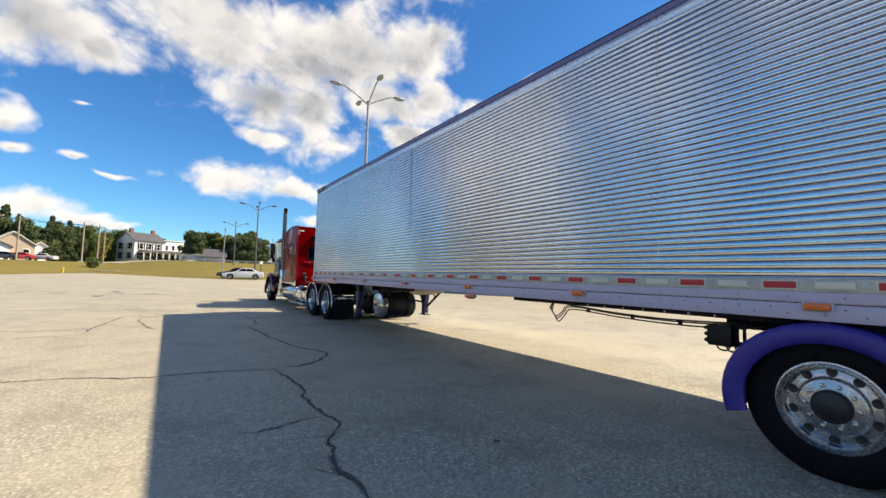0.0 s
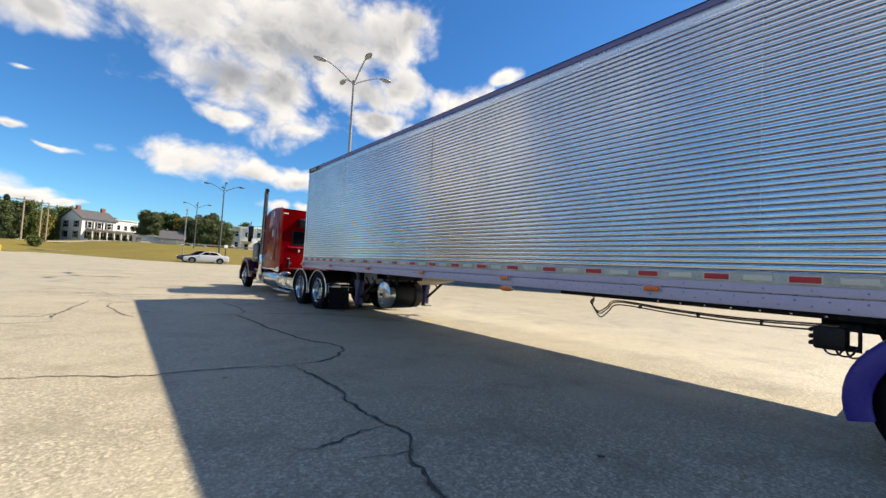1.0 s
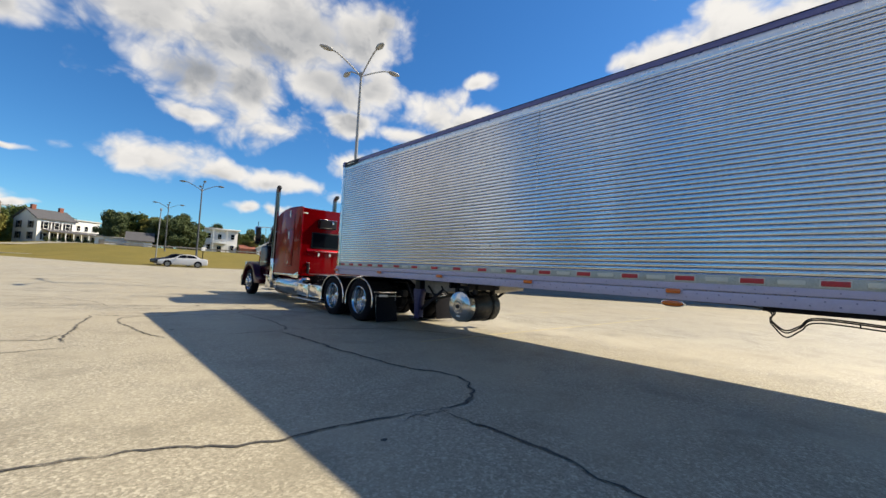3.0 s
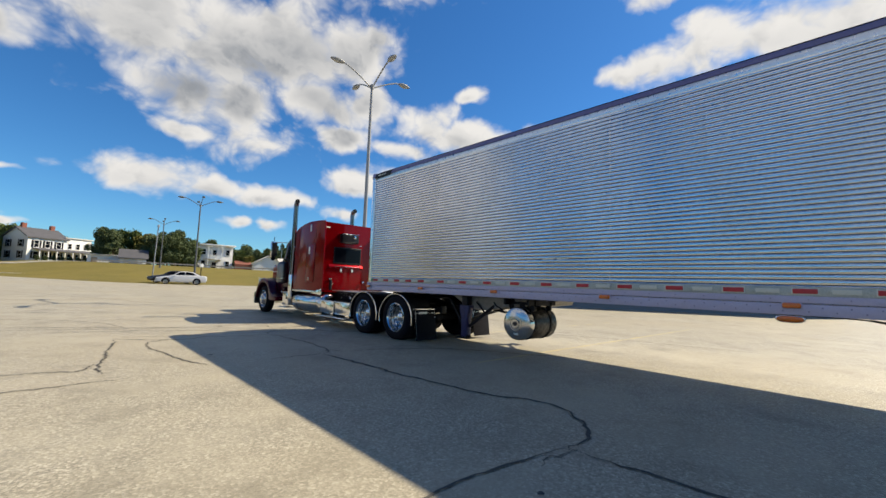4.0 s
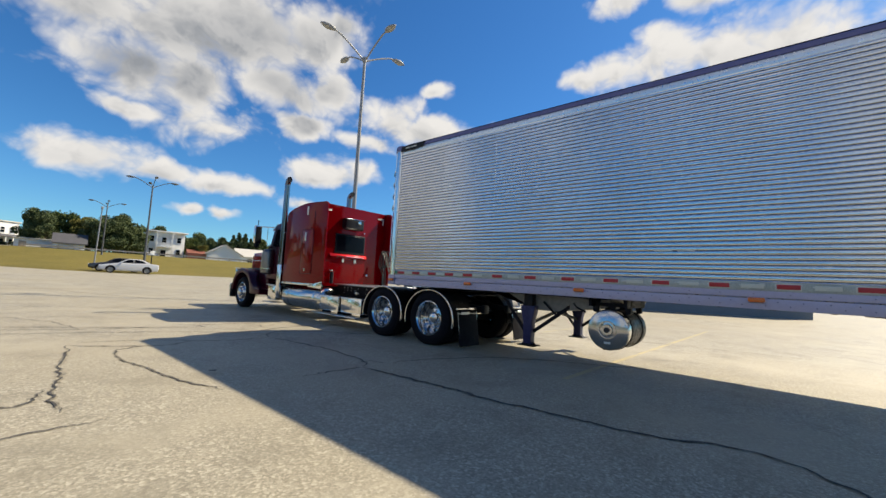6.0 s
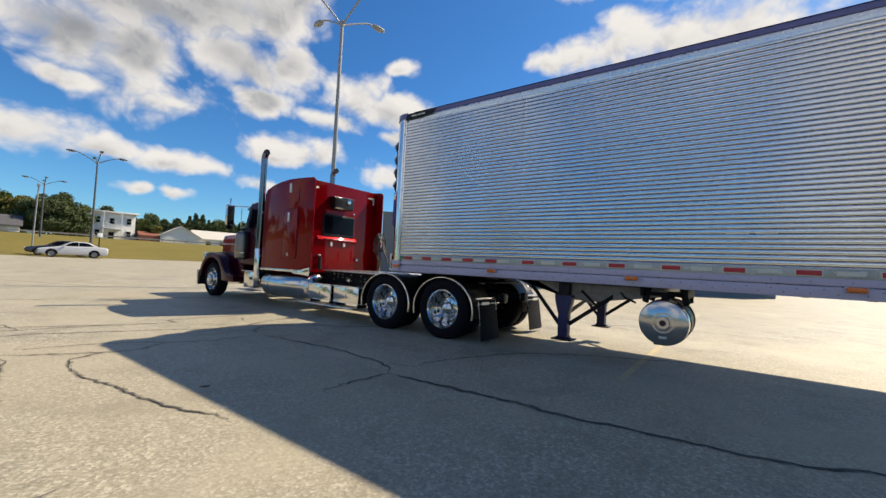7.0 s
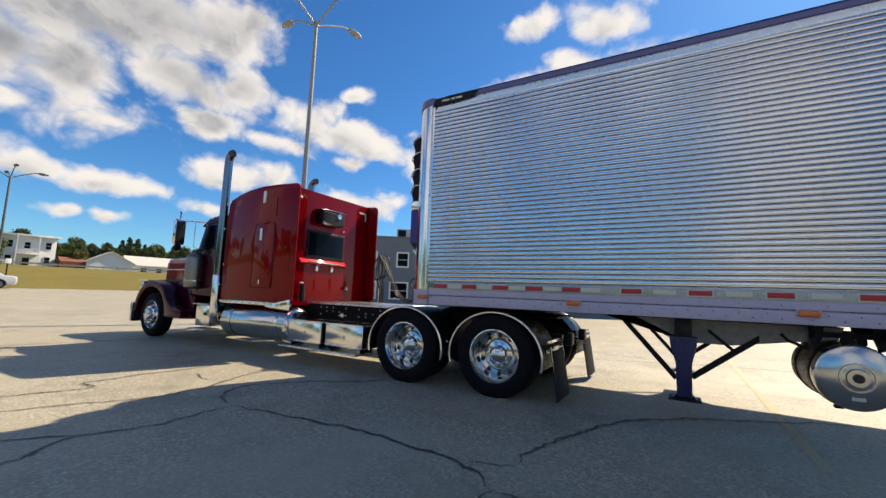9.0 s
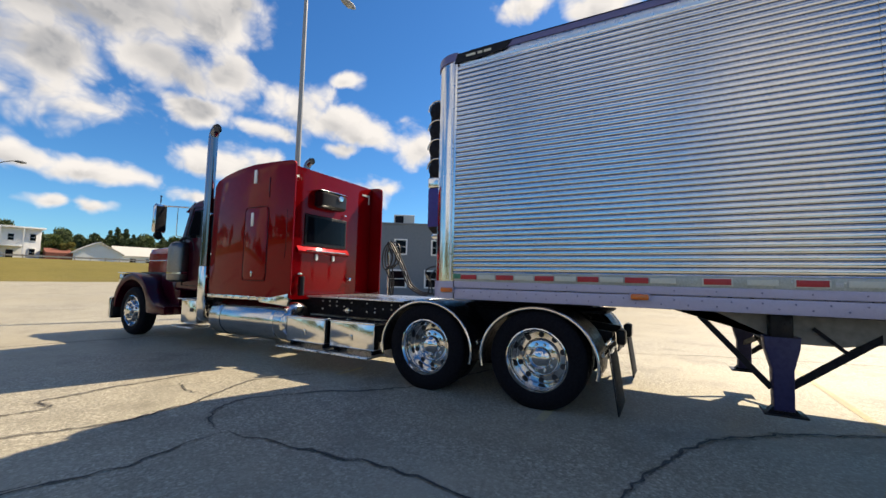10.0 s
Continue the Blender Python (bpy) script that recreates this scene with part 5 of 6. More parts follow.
    fl = vpart("mud_flap", Geo().box((CX + s * 0.94, 11.47, 0.39), (0.60, 0.014, 0.66), 0.004, (-8, 0, 0)), rubber, label="black rubber mud flap in a bright holder")
    part("flap_holder", Geo().box((CX + s * 0.94, 11.53, 0.745), (0.64, 0.025, 0.035), 0.008), stainless, fl)
    part("flap_edge", Geo().bar((CX + s * 1.235, 11.51, 0.70), (CX + s * 1.235, 11.425, 0.08), 0.008, 0.008).bar((CX + s * 1.235, 11.425, 0.08), (CX + s * 0.66, 11.425, 0.08), 0.008, 0.008).bar((CX + s * 0.66, 11.51, 0.70), (CX + s * 0.66, 11.425, 0.08), 0.008, 0.008).bar((CX + s * 0.66, 11.50, 0.66), (CX + s * 1.235, 11.50, 0.66), 0.008, 0.008), alu_plain, fl)
    part("flap_plate", Geo().box((CX + s * 1.02, 11.495, 0.665), (0.24, 0.008, 0.05), 0.002), clear_lens, fl)
    wheel_parts(tractor, 21.12 - 16.8, s * 1.12, 0.512, 0.512, 0.325, -0.045, chrome, s)
vpart("front_axle", Geo().tube([(4.6, 21.12, 0.50), (6.5, 21.12, 0.50)], 0.06, 12), frame_black)
for y in (12.23, 13.62):
    vpart("drive_axle", Geo().tube([(4.6, y, 0.512), (6.5, y, 0.512)], 0.10, 14).lathe([(0.10, -0.2), (0.22, -0.08), (0.22, 0.08), (0.10, 0.2)], 20, m=pose(CX, y, 0.512)), frame_black)
vpart("bumper", Geo().prism([(22.0, 0.30), (22.08, 0.34), (22.10, 0.72), (22.04, 0.78), (21.98, 0.76)], 4.40, 6.74, 0.03), chrome)
vpart("fifth_wheel", Geo().prism([(12.2, 1.00), (12.15, 1.03), (12.3, 1.06), (13.35, 1.06), (13.45, 1.02), (13.35, 0.99)], 5.05, 6.09, 0.03), frame_black, label="greasy black fifth wheel plate")
vpart("fifth_wheel_base", Geo().box((CX, 12.85, 0.99), (0.95, 0.7, 0.06), 0.01).box((CX, 12.92, 1.0), (1.0, 2.6, 0.03), 0.006), frame_black)
for xa in (5.15, 5.84):
    vpart("ramp", Geo().prism([(11.95, 0.84), (11.92, 0.87), (12.2, 1.01), (12.3, 0.98)], xa, xa + 0.15), frame_black)
vpart("transmission", Geo().box((CX, 18.8, 0.72), (0.6, 1.6, 0.5), 0.10).box((CX, 20.6, 0.80), (0.7, 1.6, 0.7), 0.10), frame_black)
droop = [(5.42, 15.06, 1.93), (5.41, 14.96, 1.84), (5.40, 14.76, 1.51), (5.40, 14.62, 1.24), (5.40, 14.43, 1.12), (5.40, 14.26, 1.10)]
for k, tail in enumerate(([(5.40, 14.22, 1.29), (5.40, 14.30, 1.44), (5.42, 14.20, 1.53), (5.44, 13.9, 1.54), (5.46, 13.40, 1.50)],
                          [(5.43, 14.18, 1.15), (5.44, 14.24, 1.38), (5.45, 14.10, 1.50), (5.48, 13.9, 1.52), (5.52, 13.40, 1.48)],
                          [(5.46, 14.10, 1.10), (5.48, 13.9, 1.14), (5.50, 13.40, 1.25)])):
    turns = [(5.45 + 0.06 * k + 0.02 * math.sin(q), 15.08 - 0.02 * k + (0.10 + 0.015 * k) * math.cos(q), 1.70 + 0.02 * k + 0.215 * math.sin(q)) for q in [radians(-90 - 45 * i) for i in range(0, 27)]]
    start = [(5.48 + 0.05 * k, 15.04, 1.06), (5.47 + 0.05 * k, 15.03, 1.30)]
    pts = start + turns + [(x + 0.03 * k, y - 0.015 * k, z + 0.012 * k) for x, y, z in droop] + tail
    vpart("air_hose", Geo().tube(curve_points(pts, 5), 0.0125, 8), hose_mat, label="black air hose hung in loops from a post")
vpart("hose_post", Geo().tube([(5.6, 15.16, 1.02), (5.6, 15.16, 1.98)], 0.016, 8), stainless)


# ---- lamps, cars ----
def polar(az, d, z=None):
    x, y = -0.5 + d * math.sin(radians(az)), 5.0 + d * math.cos(radians(az))
    return (x, y, land(x, y) if z is None else z)


def street_lamp(at, height, turn, label, steel=pole_mat):
    """A tall pole with four short arms that carry lamp heads."""
    lamp = thing("street_lamp", pose(*at, 0, 0, turn), label, "street lamp", "parking lot lamps")
    part("pole", Geo().tube([(0, 0, 0), (0, 0, height)], 0.12, 16, r1=0.065), steel, lamp)
    part("base_plate", Geo().box((0, 0, 0.03), (0.42, 0.42, 0.06), 0.01), pole_mat, lamp)
    part("collar", Geo().lathe([(0.08, -0.12), (0.10, -0.10), (0.10, 0.10), (0.06, 0.14), (0.0, 0.15)], 16, m=pose(0, 0, height, 0, -90, 0)), pole_mat, lamp)
    for k in range(4):
        a = radians(90 * k)
        c, s = math.cos(a), math.sin(a)
        arm = part("arm", Geo().tube(curve_points([(0.05 * c, 0.05 * s, height - 0.05), (0.70 * c, 0.70 * s, height + 0.34), (1.35 * c, 1.35 * s, height + 0.66), (1.72 * c, 1.72 * s, height + 0.74)]), 0.038, 10), steel, lamp)
        g = Geo()
        for i in range(7):
            u = i / 6
            r = 0.165 * math.sin(math.pi * (0.12 + 0.83 * u)) ** 0.7
            ring = [(1.64 + 0.70 * u, r * math.cos(2 * math.pi * q / 14), (0.62 if math.sin(2 * math.pi * q / 14) > 0 else 0.75) * r * math.sin(2 * math.pi * q / 14)) for q in range(14)]
            n = len(g.v)
            g.v += ring
            if i:
                g.f += [(n - 14 + q, n - 14 + (q + 1) % 14, n + (q + 1) % 14, n + q) for q in range(14)]
        g.f += [tuple(range(14)), tuple(range(len(g.v) - 14, len(g.v)))]
        head = part("lamp_head", g, steel, arm, at=pose(0, 0, height + 0.74, 0, 0, 90 * k))
        part("lens", Geo().lathe([(0.0, 0.07), (0.08, 0.05), (0.13, 0.0)], 16, m=pose(2.04, 0, -0.07, 0, 90, 0)), lamp_glass, head)
    return lamp


street_lamp((9.65, 22.3, 0), 11.65, -5, "tall grey steel lamp with four arms behind the truck")
x2, y2 = 9.9, 59.0
street_lamp((x2, y2, land(x2, y2)), 9.3, -5, "tall dark grey lamp with four arms on the grass bank", dark_pole)
x3, y3, z3 = polar(7.7, 84)
street_lamp((x3, y3, z3), 10.1 - z3, -5, "distant dark grey lamp with four arms", dark_pole)
lean = thing("plain_pole", polar(6.8, 58), "thin bare metal pole at the edge of the lot", "pole")
part("pole", Geo().tube([(0, 0, 0), (0.12, 0, 6.5)], 0.07, 12, r1=0.05), pole_mat, lean)
part("pole_head", Geo().box((0.12, 0, 6.6), (0.22, 0.22, 0.28), 0.04), pole_mat, lean)
sign = thing("small_sign", polar(11.6, 57), "small white sign on a post by the grass", "sign")
part("post", Geo().tube([(0, 0, 0), (0, 0, 2.3)], 0.05, 10), frame_black, sign)
part("panel", Geo().box((0, -0.06, 2.2), (0.42, 0.03, 0.42), 0.01), white_siding, sign)


def sedan(at, turn, paint, label, name="car"):
    """A four-door saloon, nose towards -x of its own axes, 4.7 m long."""
    c = thing(name, pose(*at, 0, 0, turn), label, "car", "parked cars")
    yz = lambda pts: [(x, z) for x, z in pts]
    low = yz([(-2.30, 0.32), (-2.36, 0.55), (-2.28, 0.72), (-1.9, 0.80), (-1.15, 0.92), (-0.95, 0.97), (1.55, 1.02), (2.1, 1.00), (2.33, 0.92), (2.36, 0.55), (2.28, 0.30), (1.80, 0.24), (-1.9, 0.24)])
    swap = pose(0, 0, 0, 0, 0, 90) @ Matrix.Diagonal((1, -1, 1, 1))
    body = part("body", Geo().prism(low, -0.90, 0.90, 0.12, m=swap, steps=3), paint, c)
    top = [(-0.98, 0.95), (-0.30, 1.36), (0.05, 1.43), (0.70, 1.42), (1.10, 1.34), (1.72, 1.00)]
    part("cabin", Geo().prism(top, -0.76, 0.76, 0.14, m=swap, steps=3), paint, c)
    glass = [(-0.70, 1.00), (-0.22, 1.32), (0.08, 1.37), (0.66, 1.36), (0.98, 1.30), (1.32, 1.04)]
    part("side_glass", Geo().prism(glass, -0.772, 0.772, 0.05, m=swap), dark_glass, c)
    part("windscreen", Geo().prism([(-0.96, 0.985), (-0.34, 1.35), (-0.32, 1.375), (-1.0, 0.975)], -0.66, 0.66, m=swap), dark_glass, c)
    part("rear_screen", Geo().prism([(1.13, 1.345), (1.70, 1.03), (1.735, 1.03), (1.15, 1.37)], -0.64, 0.64, m=swap), dark_glass, c)
    for x in (0.28,):
        for s in (-1, 1):
            part("pillar", Geo().box((x, s * 0.775, 1.18), (0.05, 0.02, 0.36)), paint, c)
    for x in (-1.45, 1.38):
        for s in (-1, 1):
            w = part("wheel", Geo().lathe([(0.0, -0.01), (0.09, -0.02), (0.20, -0.005), (0.225, -0.02), (0.235, 0.02), (0.0, 0.02)], 24), canister_steel, c, at=pose(x, s * 0.90, 0.325, 0, 0, 90 if s < 0 else -90))
            part("tyre", Geo().lathe([(0.225, -0.01), (0.30, -0.02), (0.325, 0.02), (0.325, 0.18), (0.22, 0.2)], 28), rubber, w)
            part("wheel_arch", Geo().prism([(p, q) for p, q in arc((x, 0.33), 0.40, -8, 188, 16)], -0.012, 0.012, m=pose(0, s * 0.895, 0) @ swap), frame_black, c)
    for s in (-1, 1):
        part("headlight", Geo().box((-2.24, s * 0.66, 0.66), (0.18, 0.34, 0.12), 0.03), clear_lens, c)
        part("tail_light", Geo().box((2.27, s * 0.66, 0.84), (0.14, 0.36, 0.13), 0.03), red_lens, c)
        part("mirror", Geo().box((-0.62, s * 0.95, 1.03), (0.12, 0.16, 0.11), 0.03), paint, c)
    return c


cx, cy, cz = polar(9.6, 52.3)
sedan((cx, cy, cz), -9, car_white, "white four-door car parked on the far side of the lot")
dx, dy, dz = polar(8.7, 55.5)
sedan((dx, dy, dz), -9, car_dark, "dark car parked behind a white car")


# ---- buildings ----
def window_on(house, x, y, z, w, h, turn=0, shutters=False, mat=None):
    """A sash window with frame on a wall that looks along -y of the house (turned by turn)."""
    m = pose(x, y, z, 0, 0, turn)
    wi = part("window", Geo().box((0, -0.03, 0), (w + 0.16, 0.10, h + 0.16), 0.01), mat or white_siding, house, at=m)
    part("pane", Geo().box((0, -0.075, h * 0.25), (w * 0.94, 0.02, h * 0.46)), dark_glass, wi)
    part("pane", Geo().box((0, -0.075, -h * 0.25), (w * 0.94, 0.02, h * 0.46)), dark_glass, wi)
    if shutters:
        for s in (-1, 1):
            part("shutter", Geo().box((s * (w / 2 + 0.27), -0.06, 0), (0.38, 0.06, h + 0.1), 0.01), frame_black, wi)
    return wi


def gable_house(house, x0, x1, y0, y1, eave, ridge, wall, roof_mat, along_x=True, over=0.35):
    """Walls and a pitched roof over the rectangle; the ridge runs along x or y."""
    if along_x:
        mid = (y0 + y1) / 2
        part("wall", Geo().prism([(y0, -1.5), (y0, eave), (mid, ridge), (y1, eave), (y1, -1.5)], x0, x1), wall, house)
        k = (ridge - eave) / (mid - y0)
        lo = eave - over * k
        rp = [(y0 - over, lo), (mid, ridge), (y1 + over, lo), (y1 + over, lo + 0.22), (mid, ridge + 0.24), (y0 - over, lo + 0.22)]
        part("roof", Geo().prism(rp, x0 - over, x1 + over), roof_mat, house)
    else:
        sw = pose(0, 0, 0, 0, 0, 90) @ Matrix.Diagonal((1, -1, 1, 1))
        mid = (x0 + x1) / 2
        part("wall", Geo().prism([(x0, -1.5), (x0, eave), (mid, ridge), (x1, eave), (x1, -1.5)], y0, y1, m=sw), wall, house)
        k = (ridge - eave) / (mid - x0)
        lo = eave - over * k
        rp = [(x0 - over, lo), (mid, ridge), (x1 + over, lo), (x1 + over, lo + 0.22), (mid, ridge + 0.24), (x0 - over, lo + 0.22)]
        part("roof", Geo().prism(rp, y0 - over, y1 + over, m=sw), roof_mat, house)


hx, hy, hz = polar(-3.1, 132)
wh = thing("white_house", pose(hx, hy, hz, 0, 0, 33), "white two-storey farmhouse with grey roof, black shutters and a porch", "house")
gable_house(wh, 0, 7.9, 0, 8.0, 5.7, 7.9, white_siding, grey_roof)
for z in (1.6, 4.2):
    for y in (2.0, 6.0):
        window_on(wh, 0, y, z, 0.95, 1.6, -90, True)
    for x in (1.7, 3.9, 6.2):
        window_on(wh, x, 0, z, 0.95, 1.6, 0, True)
for x in (1.2, 6.9):
    part("chimney", Geo().box((x, 4.0, 8.2), (0.9, 0.7, 1.8), 0.03), brick_mat, wh)
part("porch_roof", Geo().prism([(-2.4, 2.65), (-2.4, 2.80), (0.1, 3.35), (0.1, 3.2)], 1.0, 13.4), grey_roof, wh)
for i in range(8):
    part("porch_post", Geo().box((1.2 + 1.7 * i, -2.2, 1.0), (0.18, 0.18, 3.6), 0.02), white_siding, wh)
part("rear_wing", Geo().box((10.9, 4.0, 2.4), (6.0, 7.0, 7.6), 0.03), white_siding, wh)
part("wing_roof", Geo().box((10.9, 4.0, 6.3), (6.5, 7.5, 0.28), 0.03), pale_roof, wh)
for x in (8.9, 10.7, 12.5):
    window_on(wh, x, 0.5, 1.6, 0.8, 1.4)
    window_on(wh, x, 0.5, 4.3, 0.8, 1.3)

ax, ay, az0 = polar(13.2, 122)
apt = thing("apartment_house", pose(ax, ay, az0, 0, 0, -8), "white flat-roofed two-storey house with a balcony", "house")
part("wall", Geo().box((0.6, 3, 2.2), (8.0, 6, 7.8), 0.03), white_siding, apt)
part("roof", Geo().box((0.6, 2.7, 6.25), (9.0, 7.4, 0.32), 0.03), white_siding, apt)
part("side_wing", Geo().prism([(-1.5, -1.5), (-1.5, 2.2), (3, 3.4), (6, 3.4), (6, -1.5)], -6.2, -3.4, m=pose(0, 0, 0)), grey_roof, apt)
part("balcony", Geo().box((0.3, -0.7, 2.5), (3.4, 1.4, 0.22), 0.02), white_siding, apt)
for i in range(9):
    part("baluster", Geo().box((-1.2 + 0.38 * i, -1.32, 3.05), (0.07, 0.07, 0.95)), white_siding, apt)
part("handrail", Geo().box((0.3, -1.32, 3.55), (3.4, 0.1, 0.08)), white_siding, apt)
for x in (-1.3, 1.9):
    part("balcony_post", Geo().box((x, -1.3, 2.2), (0.2, 0.2, 7.8)), white_siding, apt)
part("door", Geo().box((0.3, -0.03, 0.7), (1.0, 0.08, 2.1)), frame_black, apt)
for x, z in ((-2.2, 1.4), (-2.2, 4.4), (0.3, 4.2), (3.4, 1.4), (3.4, 4.4)):
    window_on(apt, x, 0, z, 0.9, 1.4)

bx0, by0, bz0 = polar(19.6, 118)
barn = thing("long_low_building", pose(bx0, by0, bz0, 0, 0, -12), "long low pale building with a gabled front", "building")
gable_house(barn, -4.0, 4.0, 0, 7, 1.7, 4.0, white_siding, pale_roof, along_x=False)
gable_house(barn, 3.6, 22, 3.0, 12, 1.6, 3.7, white_siding, pale_roof)
part("lean_to", Geo().prism([(0.5, -1.5), (0.5, 1.5), (6, 2.6), (6, -1.5)], -8.0, -4.0), brick_mat, barn)
for x in (6.5, 9.5, 12.5, 15.5, 18.5):
    window_on(barn, x, 3.0, 0.6, 1.2, 0.9)

gx, gy, gz = polar(5.3, 106)
gar = thing("garage", pose(gx, gy, gz, 0, 0, -6), "low garage with a grey shingle roof", "garage")
gable_house(gar, -2.2, 2.2, 0, 6, 1.3, 3.0, white_siding, grey_roof)
part("door", Geo().box((-0.5, -0.03, 0.2), (2.2, 0.08, 1.8)), pale_roof, gar)
sx, sy, sz = polar(3.3, 112)
shed = thing("white_shed", pose(sx, sy, sz, 0, 0, -4), "long low white shed wall", "shed")
part("wall", Geo().box((0, 1.5, 0.2), (7.5, 3, 3.0), 0.03), white_siding, shed)
part("roof", Geo().box((0, 1.4, 1.78), (7.9, 3.5, 0.16), 0.02), pale_roof, shed)
part("door", Geo().box((-2.6, -0.03, 0.2), (1.0, 0.08, 2.0)), tan_wall, shed)
for azm, dd, w, hgt, wallm, roofm, lab in ((-12.9, 114, 6.5, 3.2, tan_wall, pale_roof, "pale tan gabled house among trees"), (-15.3, 112, 9, 2.6, white_siding, grey_roof, "white house at the road"), (-10.9, 122, 6, 1.6, white_siding, pale_roof, "low white gabled house behind a hedge")):
    qx, qy, qz = polar(azm, dd)
    ho = thing("house", pose(qx, qy, qz, 0, 0, 20), lab, "house")
    gable_house(ho, -w / 2, w / 2, 0, 7, hgt, hgt + 2.4, wallm, roofm, along_x=False)
    for x in (-2, 2):
        window_on(ho, x, 0, 1.5, 0.9, 1.4)

# blue-grey building beyond the truck
blue = thing("commercial_building", pose(23.6, 26.2, 0, 0, 0, -56.5), "blue-grey two-storey building with white-framed windows and a roof unit", "building")
part("wall", Geo().box((9.65, 7.0, 2.45), (29.3, 14, 5.4), 0.02), blue_wall, blue)
part("parapet", Geo().box((9.65, 7.0, 5.17), (29.5, 14.2, 0.10), 0.02), blue_wall, blue)
for x in (-3.4, -1.15, 1.4, 4.0, 6.6, 9.2, 11.8, 14.4, 17.0, 19.6, 22.2):
    window_on(blue, x, 0.0, 3.55, 0.75, 0.95)
    window_on(blue, x - 0.2, 0.0, 1.35, 1.2, 1.1)
ru = part("roof_unit", Geo().box((-1.0, 2.0, 5.62), (1.5, 1.2, 0.8), 0.03), pale_roof, blue)
part("unit_grille", Geo().box((-1.35, 1.39, 5.62), (0.6, 0.03, 0.6)), frame_black, ru)


# ---- trees ----
def leaf_mesh(seed, w, h, mat, count, cone=False, fine=1.0):
    """A crown of many small leaf sprays, in uneven clumps with gaps."""
    r = random.Random(seed)
    clumps = []
    for i in range(34 if not cone else 70):
        if cone:
            u = 0.06 + 0.94 * r.random() ** 1.3
            k = (1 - u) * 0.95 + 0.05
            a = r.uniform(0, 6.283)
            clumps.append(((w * 0.85 * k * math.cos(a), w * 0.85 * k * math.sin(a), h * u), w * 0.34 * k + 0.28))
        else:
            a, e = r.uniform(0, 6.283), r.uniform(-1.0, 1.0)
            k = max(0.45, math.sqrt(max(0.0, 1 - e * e))) * r.uniform(0.35, 1.0) if e < 0 else math.sqrt(1 - e * e) * r.uniform(0.3, 1.0)
            clumps.append(((w * 0.80 * k * math.cos(a), w * 0.80 * k * math.sin(a), h * 0.52 + h * 0.42 * e), w * r.uniform(0.20, 0.40)))
    vs, fs = [], []
    for i in range(count):
        (x, y, z), cr = clumps[r.randrange(len(clumps))]
        d = Vector((r.gauss(0, 1), r.gauss(0, 1), r.gauss(0, 0.8))).normalized() * cr * r.uniform(0.55, 1.08)
        p = Vector((x, y, z)) + d
        s = r.uniform(0.10, 0.26) * fine
        u = Vector((r.gauss(0, 1), r.gauss(0, 1), r.gauss(0, 1))).normalized()
        v = u.cross(Vector((r.gauss(0, 1), r.gauss(0, 1), r.gauss(0, 1)))).normalized()
        n = len(vs)
        vs += [tuple(p - u * s), tuple(p + v * s * 0.7), tuple(p + u * s), tuple(p - v * s * 0.7)]
        fs.append((n, n + 1, n + 2, n + 3))
    me = bpy.data.meshes.new("crown")
    me.from_pydata(vs, [], fs)
    me.materials.append(mat)
    return me


def trunk_mesh(seed, h, r0, limbs=5):
    r = random.Random(seed)
    g = Geo().tube(curve_points([(0, 0, -0.4), (r.uniform(-0.1, 0.1), r.uniform(-0.1, 0.1), h * 0.3), (r.uniform(-0.2, 0.2), r.uniform(-0.2, 0.2), h * 0.75)], 4), r0, 8, r1=r0 * 0.35)
    for i in range(limbs):
        a, z = r.uniform(0, 6.283), h * r.uniform(0.25, 0.55)
        g.tube(curve_points([(0, 0, z), (0.5 * math.cos(a), 0.5 * math.sin(a), z + h * 0.12), (1.3 * math.cos(a), 1.3 * math.sin(a), z + h * 0.26)], 3), r0 * 0.4, 6, r1=r0 * 0.12)
    return g.mesh("trunk", bark)


def tree(kind_mesh, trunk, at, size, turn, label, name="tree"):
    t = thing(name, pose(*at, 0, 0, turn) @ Matrix.Diagonal((size, size, size, 1)), label, "tree", "trees behind the bank")
    part("trunk", trunk, None, t)
    part("crown", kind_mesh, None, t)
    return t


NEAR_CROWNS = [leaf_mesh(11, 2.9, 7.2, leaf_dark, 15000, fine=0.68), leaf_mesh(12, 2.7, 7.6, leaf_mid, 15000, fine=0.68), leaf_mesh(13, 2.6, 7.0, leaf_gold, 14000, fine=0.68), leaf_mesh(14, 3.2, 7.0, leaf_dark, 16000, fine=0.68)]
CROWNS = [leaf_mesh(11, 2.9, 7.2, leaf_dark, 6000), leaf_mesh(12, 2.7, 7.6, leaf_mid, 6000), leaf_mesh(13, 2.6, 7.0, leaf_gold, 6000), leaf_mesh(14, 3.2, 7.0, leaf_dark, 6000)]
CONES = [leaf_mesh(21, 2.4, 10.5, leaf_dark, 8000, True), leaf_mesh(22, 2.7, 11.0, leaf_dark, 8000, True)]
TRUNKS = [trunk_mesh(31, 6.0, 0.20), trunk_mesh(32, 9.5, 0.20, 2)]
LABELS = ["dark green leafy tree", "fresh green leafy tree", "leafy tree turning yellow", "broad dark green tree"]
rt = random.Random(77)
